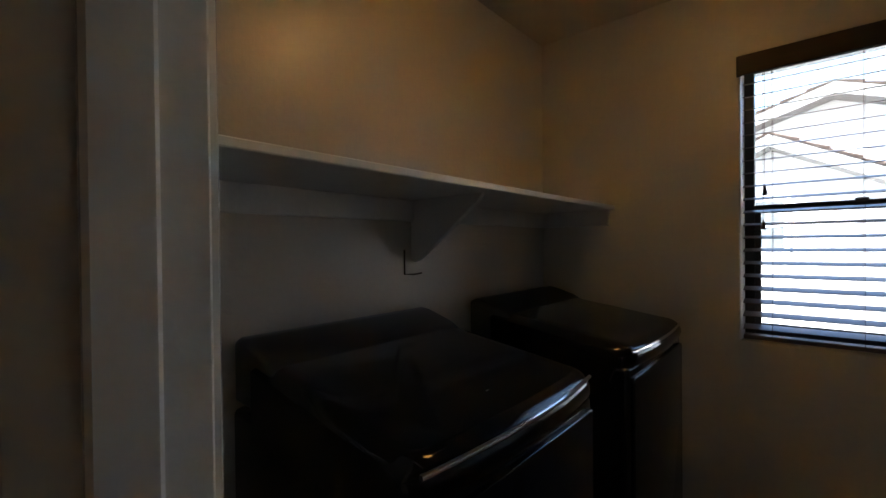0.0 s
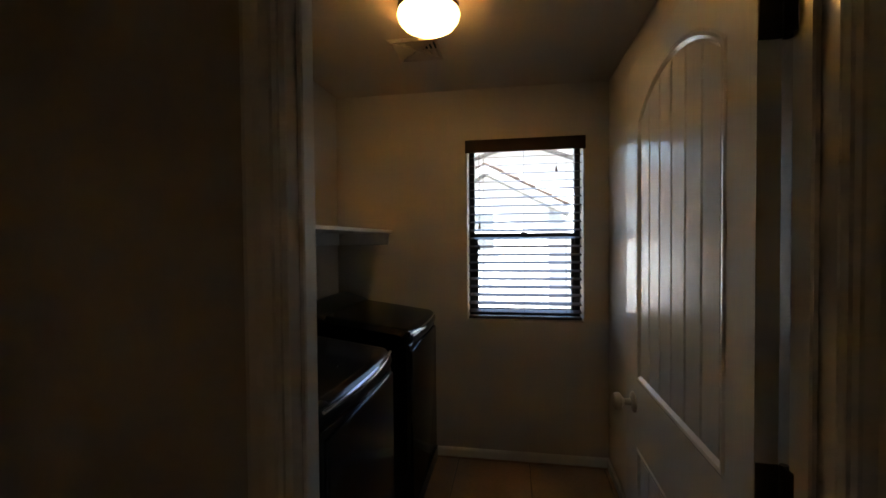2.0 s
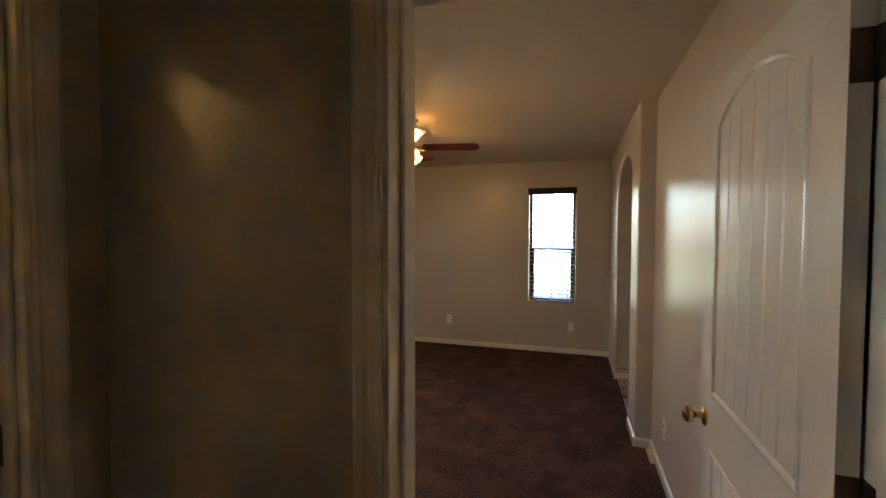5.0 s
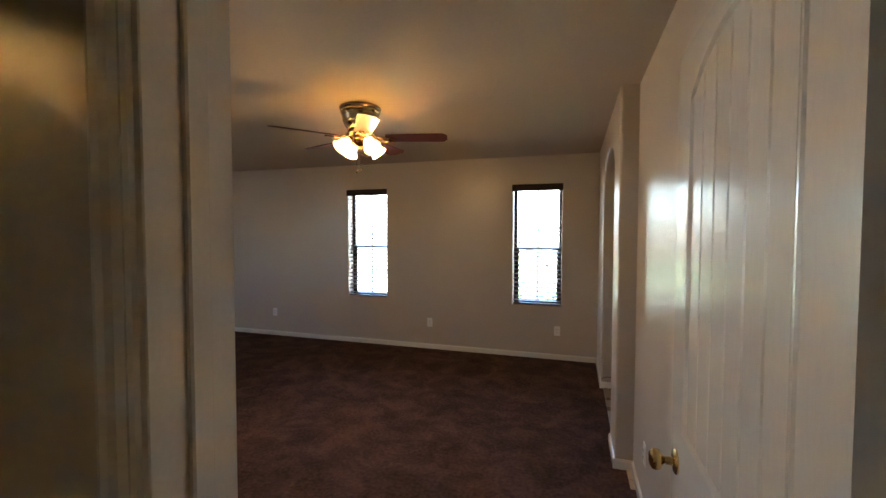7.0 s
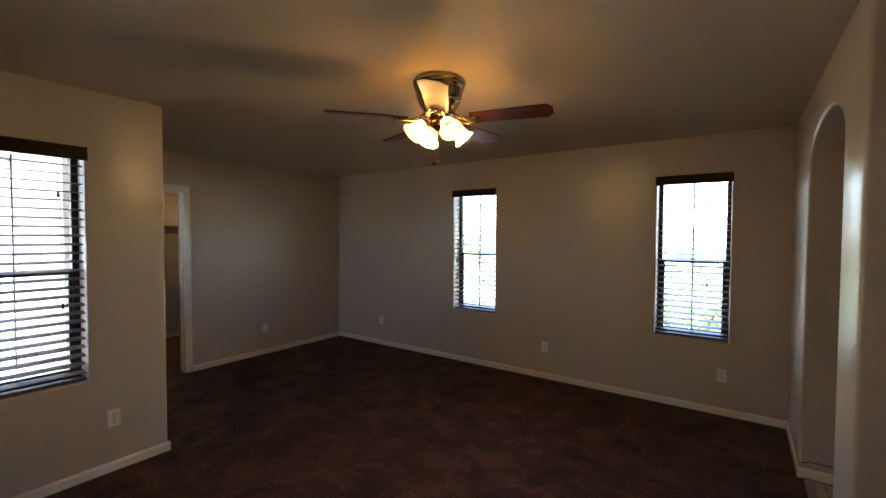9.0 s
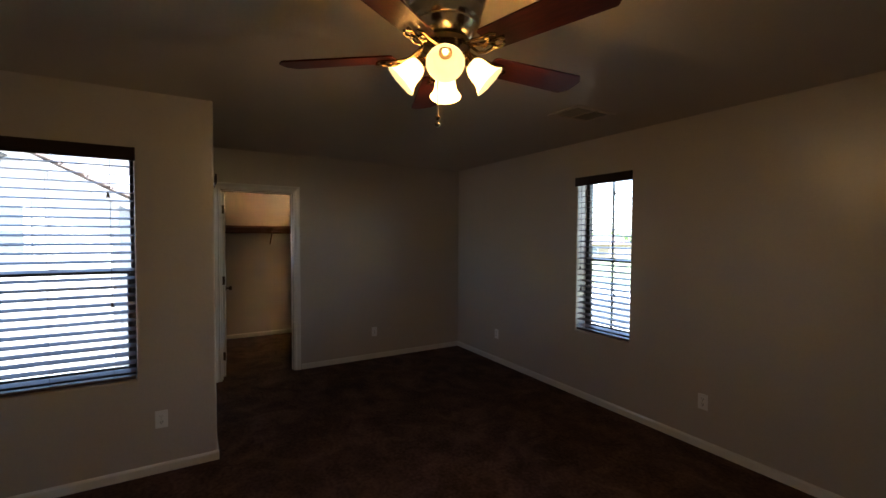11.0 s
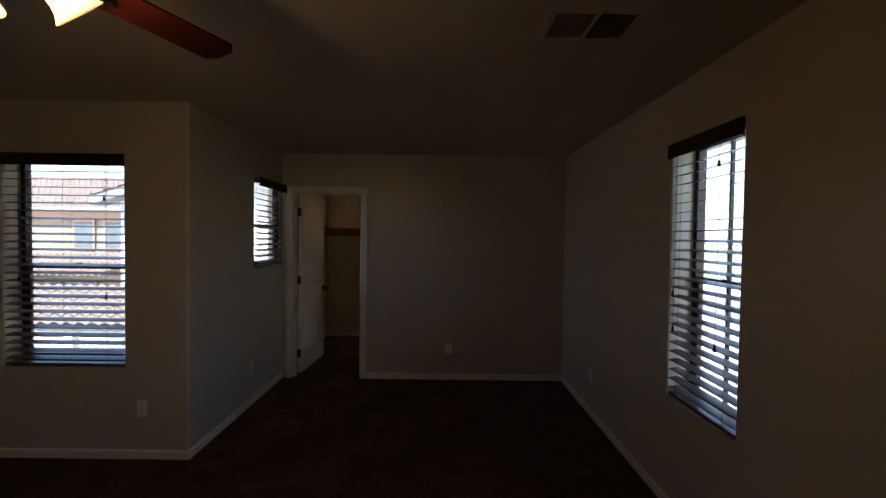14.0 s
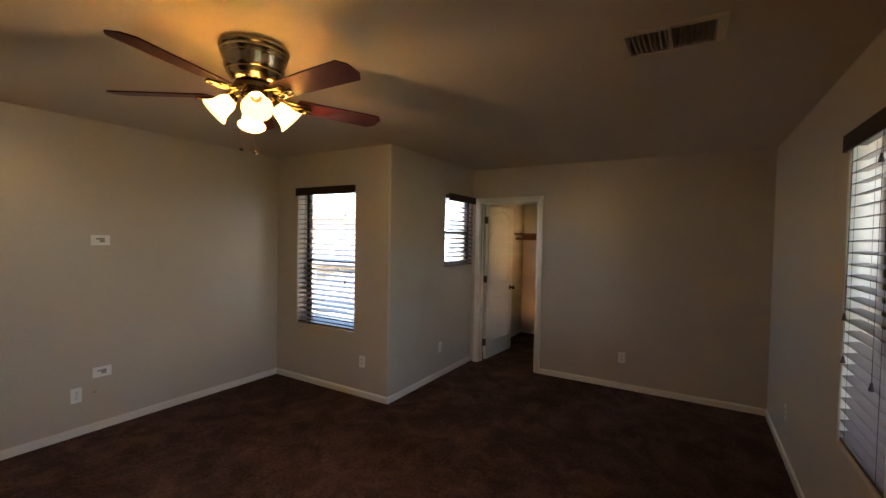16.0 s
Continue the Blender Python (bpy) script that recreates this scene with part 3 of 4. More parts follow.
# ---- windows and blinds ----
def window(number, m, w, h, label, grid=False, depth=0.135, glass=None):
    root = thing("window_%d" % number, m, label, "window", "windows", "structure")
    y0, y1 = depth, depth + 0.05
    f = 0.035
    mid = h * 0.47
    for nm, a, b, c, e in (("frame", 0, f, 0, h), ("frame", w - f, w, 0, h), ("frame", f, w - f, h - f, h), ("frame", f, w - f, 0, f)):
        part(nm, boxed(a, b, y0, y1, c, e, bevel=0.003, seg=1), BRONZE, root)
    part("meeting_rail", boxed(f, w - f, y0 + 0.002, y1 - 0.004, mid - 0.018, mid + 0.018, bevel=0.003, seg=1), BRONZE, root)
    s = 0.022
    for nm, a, b, c, e in (("sash", f, f + s, f, mid - 0.018), ("sash", w - f - s, w - f, f, mid - 0.018), ("sash", f + s, w - f - s, f, f + s)):
        part(nm, boxed(a, b, y0 + 0.006, y0 + 0.03, c, e, bevel=0.002, seg=1), BRONZE, root)
    if grid:
        part("mullion", boxed(w / 2 - 0.006, w / 2 + 0.006, y0 + 0.012, y0 + 0.03, f, mid - 0.018), BRONZE, root)
        part("mullion", boxed(w / 2 - 0.006, w / 2 + 0.006, y0 + 0.012, y0 + 0.03, mid + 0.018, h - f), BRONZE, root)
    part("lock", boxed(w / 2 - 0.02, w / 2 + 0.02, y0 - 0.008, y0 + 0.002, mid + 0.014, mid + 0.026, bevel=0.003, seg=1), BRONZE, root)
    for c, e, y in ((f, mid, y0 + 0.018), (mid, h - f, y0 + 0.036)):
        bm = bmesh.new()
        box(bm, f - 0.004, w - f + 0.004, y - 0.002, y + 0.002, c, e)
        # shadows are off, so daylight gets in past the dimming tint
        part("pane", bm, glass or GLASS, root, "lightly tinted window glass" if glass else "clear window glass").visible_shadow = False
    return root


def blind(m, w, h, tassels, label, tilt=8):
    root = thing("window_blind", m, label, "blind", "window blinds")
    bm = bmesh.new()
    box(bm, -0.012, w + 0.012, -0.022, -0.008, h - 0.078, h + 0.004, bevel=0.004)
    box(bm, -0.012, 0.002, -0.010, 0.012, h - 0.078, h + 0.004)
    box(bm, w - 0.002, w + 0.012, -0.010, 0.012, h - 0.078, h + 0.004)
    for v in bm.verts:
        if v.co.y > 0:
            v.co.y = -0.004
    part("valance", bm, VALANCE, root, "dark brown wooden valance")
    part("head_rail", boxed(0.006, w - 0.006, 0.004, 0.06, h - 0.05, h - 0.006), BRONZE, root)
    pitch, sw = 0.0535, 0.060
    n = int((h - 0.10) / pitch)
    bm = bmesh.new()
    k = 6
    for s in range(k + 1):
        y = -sw / 2 + sw * s / k
        z = 0.0012 * (1 - (2 * y / sw) ** 2)
        for x in (0.006, w - 0.006):
            bm.verts.new((x, y, z + 0.0014))
            bm.verts.new((x, y, z - 0.0014))
    vs = list(bm.verts)
    for s in range(k):
        a, b = s * 4, s * 4 + 4
        bm.faces.new((vs[a], vs[a + 2], vs[b + 2], vs[b]))
        bm.faces.new((vs[a + 1], vs[b + 1], vs[b + 3], vs[a + 3]))
        bm.faces.new((vs[a], vs[b], vs[b + 1], vs[a + 1]))
        bm.faces.new((vs[a + 2], vs[a + 3], vs[b + 3], vs[b + 2]))
    bm.faces.new((vs[0], vs[1], vs[3], vs[2]))
    bm.faces.new((vs[-4], vs[-2], vs[-1], vs[-3]))
    first = None
    rnd = random.Random(int(w * 1000))
    for i in range(n):
        mm = pose(0, 0.038, 0.055 + i * pitch, tilt + rnd.uniform(-1.5, 1.5), rnd.uniform(-0.12, 0.12), 0)
        if first is None:
            first = part("slat", bm, SLAT, root)
            first.matrix_basis = mm
        else:
            again(first, mm, root)
    part("bottom_rail", boxed(0.006, w - 0.006, 0.010, 0.066, 0.006, 0.024, bevel=0.004), SLAT, root)
    for x in (0.16 * w, 0.84 * w) if w < 0.7 else (0.14 * w, 0.5 * w, 0.86 * w):
        for y in (0.006, 0.070):
            part("cord", tube(bmesh.new(), [(x, y, 0.02), (x, y, h - 0.05)], 0.0009, 5), CORD, root)
    for x, z in tassels:
        part("pull_cord", tube(bmesh.new(), [(x, -0.002, z), (x, 0.0, h - 0.07)], 0.0011, 5), CORD, root)
        part("tassel", lathe(bmesh.new(), [(0, 0.036), (0.004, 0.034), (0.005, 0.026), (0.009, 0.006), (0.009, 0), (0, 0)], 10, Matrix.Translation((x, -0.002, z - 0.03))), CORD, root, "small dark cord tassel", smooth=True)
    return root


brown = "dark brown wooden slat blind, lowered with open slats"
for num, win, m, grid, tas in (
    (1, WIN_N1, pose(WIN_N1[0], YN, WIN_N1[2]), True, ((0.42, 1.30), (0.05, 0.62), (0.06, 0.42), (0.43, 0.40))),
    (2, WIN_N2, pose(WIN_N2[0], YN, WIN_N2[2]), True, ((0.42, 1.18), (0.08, 0.78), (0.075, 0.66), (0.41, 0.50))),
    (3, WIN_W, pose(XW, WIN_W[0], WIN_W[2], 0, 0, 90), False, ((0.70, 1.17), (0.71, 0.50), (0.12, 0.62))),
    (4, WIN_S, pose(WIN_S[1], YJ, WIN_S[2], 0, 0, 180), False, ((0.44, 0.45), (0.45, 0.30))),
    (5, WIN_L, pose(XW, WIN_L[0], WIN_L[2], 0, 0, 90), False, ((0.57, 0.99), (0.08, 0.63), (0.075, 0.49))),
):
    w, h = win[1] - win[0], win[3] - win[2]
    window(num, m, w, h, "single-hung window in a dark bronze frame", grid, 0.030 if num == 4 else 0.135, GLASS_DIMMED if num in (3, 5) else None)
    blind(m @ pose(0, -0.042, 0) if num == 4 else m, w, h, tas, brown, 20 if num == 4 else 12 if num in (3, 5) else 9)


# ---- outlets and wall plates ----
def outlet(m, label="white duplex outlet with cover plate"):
    """Plate in x, z with its face towards -y."""
    root = thing("outlet", m, label, "outlet", "outlets")
    part("plate", boxed(-0.035, 0.035, -0.006, 0, -0.0575, 0.0575, bevel=0.003), PLASTIC, root)
    for z in (-0.02, 0.02):
        rc = part("receptacle", lathe(bmesh.new(), [(0, 0), (0.0165, 0), (0.0165, 0.0025), (0, 0.0025)], 20, Matrix.Translation((0, -0.006, z)) @ pose(0, 0, 0, 90)), PLASTIC, root)
        for x in (-0.0065, 0.0065):
            part("slot", boxed(x - 0.0016, x + 0.0016, -0.0096, -0.0084, z - 0.001, z + 0.009), SLOT, rc)
        part("slot", boxed(-0.0025, 0.0025, -0.0096, -0.0084, z - 0.011, z - 0.006), SLOT, rc)
    part("screw", lathe(bmesh.new(), [(0, 0), (0.003, 0), (0.003, 0.001), (0, 0.001)], 10, Matrix.Translation((0, -0.006, 0)) @ pose(0, 0, 0, 90)), NICKEL, root)
    return root


o = outlet(pose(-4.507, YN, 0.345))
for x in (-2.08, -0.47):
    copy_thing(o, pose(x, YN, 0.345))
copy_thing(o, pose(XW, 1.244, 0.349, 0, 0, 90))
copy_thing(o, pose(XA, 3.375, 0.335, 0, 0, 90))
copy_thing(o, pose(-4.634, YJ, 0.336, 0, 0, 180))
copy_thing(o, pose(-1.88, YS, 0.315, 0, 0, 180))
copy_thing(o, pose(XD, 1.88, 0.33, 0, 0, -90))


def cable_plate(m):
    root = thing("cable_plate", m, "white recessed cable pass-through wall plate", "wall plate", "cable plates")
    bm = bmesh.new()
    for a, b, c, d2 in ((-0.062, -0.03, -0.04, 0.04), (0.03, 0.062, -0.04, 0.04), (-0.03, 0.03, 0.018, 0.04), (-0.03, 0.03, -0.04, -0.018)):
        box(bm, a, b, -0.007, 0, c, d2)
    part("plate", bm, PLASTIC, root)
    part("opening", boxed(-0.03, 0.03, -0.0015, 0, -0.018, 0.018), PLATE_GREY, root, "grey cable opening")
    part("flap", boxed(-0.028, -0.005, -0.005, -0.0016, -0.016, 0.004), PLASTIC, root)
    return root


c = cable_plate(pose(-2.038, YS, 1.508, 0, 0, 180))
copy_thing(c, pose(-2.045, YS, 0.46, 0, 0, 180))
root = thing("jack_plate", pose(-1.995, YS, 0.31, 0, 0, 180), "beige painted jack plate on the wall", "wall plate")
part("plate", boxed(-0.035, 0.035, -0.005, 0, -0.0575, 0.0575, bevel=0.003), PAINT, root)
part("jack", boxed(-0.012, 0.012, -0.0065, -0.005, -0.008, 0.008), PLATE_GREY, root)


# ---- ceiling fan ----
def fan():
    root = thing("ceiling_fan", pose(FAN[0], FAN[1], H), "antique brass ceiling fan with cherry blades and four lit glass shades", "ceiling fan")
    part("ceiling_plate", lathe(bmesh.new(), [(0, 0), (0.105, 0), (0.107, -0.004), (0.107, -0.036), (0, -0.036)], 40), BRASS_AGED, root, "brass ceiling plate", smooth=True)
    housing = [(0, -0.006), (0.148, -0.006), (0.152, -0.012), (0.153, -0.019), (0.149, -0.027), (0.142, -0.031), (0.145, -0.037), (0.146, -0.045), (0.14, -0.052), (0.137, -0.058), (0.139, -0.064), (0.133, -0.073), (0.13, -0.106), (0.123, -0.118), (0.119, -0.122), (0.12, -0.129), (0.113, -0.141), (0.104, -0.154), (0.092, -0.166), (0.07, -0.18), (0, -0.18)]
    part("motor_housing", lathe(bmesh.new(), housing, 48), BRASS_AGED, root, "antique brass motor housing with turned rings", smooth=True)
    part("flywheel", lathe(bmesh.new(), [(0, -0.18), (0.092, -0.182), (0.094, -0.19), (0.092, -0.2), (0.06, -0.204), (0, -0.204)], 40), ANTIQUE, root, smooth=True)
    part("switch_housing", lathe(bmesh.new(), [(0, -0.204), (0.052, -0.204), (0.056, -0.218), (0.056, -0.238), (0.05, -0.246), (0.058, -0.251), (0.058, -0.265), (0.04, -0.28), (0.016, -0.292), (0.012, -0.308), (0, -0.311)], 32), ANTIQUE, root, smooth=True)
    for k in range(5):
        m = pose(0, 0, -0.232, 0, 0, FAN_TURN + 72 * k) @ pose(0, 0, 0, -11, 0, 0)
        out = [(0.19, -0.052), (0.20, -0.058), (0.42, -0.064), (0.605, -0.069), (0.612, -0.066), (0.638, -0.036), (0.640, -0.030), (0.640, 0.030), (0.638, 0.036), (0.612, 0.066), (0.605, 0.069), (0.42, 0.064), (0.20, 0.058), (0.19, 0.052)]
        bm = bmesh.new()
        vs, _ = prism(bm, out, 0.006, None)
        bmesh.ops.rotate(bm, verts=bm.verts, matrix=Matrix.Rotation(radians(90), 3, "X"))
        bl = part("blade", bm, BLADE, root, "dark cherry wood fan blade")
        bl.matrix_basis = m
        bm = bmesh.new()
        # scrolled blade iron: two curved bars and a cross plate
        for s in (-1, 1):
            tube(bm, [(0.075, s * 0.012, 0.044), (0.10, s * 0.020, 0.022), (0.13, s * 0.034, -0.004), (0.16, s * 0.040, -0.010), (0.19, s * 0.034, -0.010), (0.215, s * 0.016, -0.010), (0.20, s * 0.006, -0.010), (0.17, s * 0.012, -0.010)], 0.0055, 8)
            tube(bm, [(0.19, s * 0.034, -0.010), (0.235, s * 0.036, -0.010), (0.25, s * 0.024, -0.010)], 0.005, 8)
        tube(bm, [(0.07, 0, 0.046), (0.12, 0, 0.012), (0.17, 0, -0.009), (0.265, 0, -0.010)], 0.006, 8)
        for x, y in ((0.215, 0.03), (0.215, -0.03), (0.26, 0)):
            lathe(bm, [(0, -0.006), (0.008, -0.005), (0.008, 0.001), (0, 0.002)], 10, Matrix.Translation((x, y, -0.011)))
        iron = part("blade_iron", bm, ANTIQUE, bl, "scrolled antique brass blade iron", smooth=True)
    for a in SHADES:
        c, s = math.cos(radians(a)), math.sin(radians(a))
        arm = part("lamp_arm", tube(bmesh.new(), [(0.045 * c, 0.045 * s, -0.242), (0.06 * c, 0.06 * s, -0.232), (0.076 * c, 0.076 * s, -0.236), (0.084 * c, 0.084 * s, -0.248)], 0.007, 8), ANTIQUE, root, smooth=True)
        tilt = Matrix.Translation((0.082 * c, 0.082 * s, -0.242)) @ pose(0, 0, 0, 0, 0, a) @ pose(0, 0, 0, 0, -46, 0) @ Matrix.Scale(0.92, 4)
        part("socket_cup", lathe(bmesh.new(), [(0, 0.006), (0.018, 0.004), (0.024, -0.008), (0.026, -0.026), (0.022, -0.028), (0, -0.028)], 20, tilt), ANTIQUE, arm, smooth=True)
        prof = [(0.022, -0.018), (0.032, -0.026), (0.041, -0.042), (0.045, -0.062), (0.047, -0.082), (0.053, -0.102), (0.064, -0.118), (0.070, -0.124), (0.0685, -0.126), (0.062, -0.119), (0.051, -0.104), (0.045, -0.082), (0.043, -0.062), (0.039, -0.043), (0.030, -0.029), (0.021, -0.022)]
        part("shade", lathe(bmesh.new(), prof, 28, tilt), SHADE_GLASS, root, "lit frosted bell glass shade", smooth=True)
    rnd = random.Random(4)
    for x, y, zl in ((0.03, -0.05, -0.46), (-0.02, -0.02, -0.47)):
        bm = bmesh.new()
        z = -0.26
        while z > zl:
            lathe(bm, [(0, 0.0031), (0.0028, 0), (0, -0.0031)], 6, Matrix.Translation((x, y, z)))
            z -= 0.0062
        ch = part("pull_chain", bm, ANTIQUE, root, "beaded brass pull chain")
        part("fob", lathe(bmesh.new(), [(0, 0.008), (0.003, 0.006), (0.004, 0), (0.010, -0.004), (0.011, -0.009), (0.006, -0.015), (0, -0.017)], 14, Matrix.Translation((x, y, zl))), ANTIQUE, ch, smooth=True)
    return root


fan()


# ---- ceiling registers ----
def register(m, w, d, label):
    """A two-way louvred register over a duct opening; local x across the louvres."""
    root = thing("ceiling_vent", m, label, "vent", "ceiling vents")
    bm = bmesh.new()
    f = 0.035
    for a, b, c, e in ((-w / 2, w / 2, -d / 2, -d / 2 + f), (-w / 2, w / 2, d / 2 - f, d / 2), (-w / 2, -w / 2 + f, -d / 2 + f, d / 2 - f), (w / 2 - f, w / 2, -d / 2 + f, d / 2 - f)):
        box(bm, a, b, c, e, -0.007, 0, bevel=0.002, seg=1)
    part("frame", bm, CEIL, root)
    duct = bmesh.new()
    for a, b, c, e in ((-w / 2 + f - 0.004, w / 2 - f + 0.004, -d / 2 + f - 0.004, d / 2 - f + 0.004),):
        box(duct, a, b, c, e, 0.100, 0.110)
    # near-black sheet: the duct's darkness is put into its colour
    part("backing", duct, SLOT, root, "dark sheet standing in for the unlit duct")
    part("divider", boxed(-0.007, 0.007, -d / 2 + f, d / 2 - f, -0.006, 0.020), CEIL, root)
    part("lever", boxed(-0.004, 0.004, -d / 2 + 0.004, -d / 2 + 0.020, -0.020, -0.006), CEIL, root)
    first = None
    for s in (-1, 1):
        n = 8
        for i in range(n):
            x = s * (0.020 + (w / 2 - f - 0.022) * i / (n - 1))
            mm = pose(x, 0, 0.008, 0, 35 * s, 0)
            if first is None:
                first = part("slat", boxed(-0.0008, 0.0008, -d / 2 + f, d / 2 - f, -0.011, 0.011), SHADED_LOUVRE, root)
                first.matrix_basis = mm
            else:
                again(first, mm, root)
    return root


def diffuser(m, half, label):
    """A four-way square diffuser: nested sloping frames over a dark duct."""
    root = thing("ceiling_vent", m, label, "vent", "ceiling vents")
    # the duct's shade is painted as a near-black sheet
    part("backing", boxed(-half + 0.02, half - 0.02, -half + 0.02, half - 0.02, 0.05, 0.055), SLOT, root, "dark sheet standing in for the unlit duct")

    def ring(a, za, b, zb):
        bm = bmesh.new()
        t = 0.0015
        loops = []
        for q, z in ((a, za), (b, zb), (b, zb + t), (a, za + t)):
            loops.append([bm.verts.new((sx * q, sy * q, z)) for sx, sy in ((-1, -1), (1, -1), (1, 1), (-1, 1))])
        for u, v in ((0, 1), (1, 2), (2, 3), (3, 0)):
            for i in range(4):
                k = (i + 1) % 4
                bm.faces.new((loops[u][i], loops[u][k], loops[v][k], loops[v][i]))
        return bm

    part("frame", ring(half, -0.004, half - 0.022, -0.010), CEIL, root)
    a = half - 0.022
    while a > 0.02:
        part("louvre", ring(a, -0.012, a - 0.020, 0.008), CEIL, root)
        a -= 0.023
    for k in (45, 135):
        b = part("brace", boxed(-(half - 0.03) * 1.38, (half - 0.03) * 1.38, -0.001, 0.001, -0.010, 0.008), CEIL, root)
        b.matrix_basis = pose(0, 0, 0, 0, 0, k)
    return root


register(pose(VENT[0], VENT[1], H, 0, 0, 90), 0.40, 0.28, "beige louvred ceiling air register")
diffuser(pose(VENT_L[0], VENT_L[1], H), 0.135, "beige square ceiling diffuser in the laundry")

# ---- dome lights ----
def dome_light(x, y, label):
    root = thing("ceiling_light", pose(x, y, H), label, "ceiling light", "dome lights")
    part("base", lathe(bmesh.new(), [(0, 0), (0.125, 0), (0.128, -0.006), (0.128, -0.022), (0.122, -0.03), (0, -0.03)], 40), ANTIQUE, root, "brass base ring", smooth=True)
    part("dome", lathe(bmesh.new(), [(0.120, -0.03), (0.128, -0.036), (0.132, -0.05), (0.126, -0.07), (0.108, -0.092), (0.078, -0.109), (0.04, -0.118), (0, -0.12)], 40), DOME_GLASS, root, "lit frosted glass dome", smooth=True)


dome_light(-2.655, -1.105, "lit frosted glass dome light on the laundry ceiling")
dome_light(-6.6, 2.75, "lit frosted glass dome light on the closet ceiling")
# unseen fixture, added for the hall's fill lamp
dome_light(0.7, -1.4, "unseen lit glass dome added to brighten the hall")

# ---- laundry: shelf ----
root = thing("wall_shelf", pose(0, 0, 0), "white painted wooden wall shelf above the laundry machines", "shelf")
part("board", boxed(XW, XL, YL, YL + 0.395, 1.505, 1.525, bevel=0.003, seg=1), SHELF, root)
part("cleat", boxed(XW, XL, YL, YL + 0.018, 1.425, 1.505, bevel=0.003, seg=1), SHELF, root)
part("cleat", boxed(XW, XW + 0.018, YL + 0.018, YL + 0.37, 1.425, 1.505, bevel=0.003, seg=1), SHELF, root)
part("cleat", boxed(XL - 0.018, XL, YL + 0.018, YL + 0.37, 1.425, 1.505, bevel=0.003, seg=1), SHELF, root)
bm = bmesh.new()
prism(bm, [(0.0, 1.505), (0.33, 1.505), (0.31, 1.48), (0.045, 1.285), (0.02, 1.275), (0.0, 1.285)], 0.018, Matrix.Translation((-2.655, YL + 0.004, 0)) @ pose(0, 0, 0, 0, 0, 90))
part("bracket", bm, SHELF, root, "triangular white shelf bracket")
# Thin dark L-shaped tube for a line on the wall of unknown cause.
root = thing("wall_hook", pose(-2.62, YL, 1.23), "thin dark L-shaped bar on the wall below the shelf", "hook")
part("hook", tube(bmesh.new(), [(0, 0.004, 0.09), (0, 0.004, 0.0), (-0.045, 0.006, -0.003), (-0.085, 0.008, 0.0)], 0.0035, 8), HINGE, root)


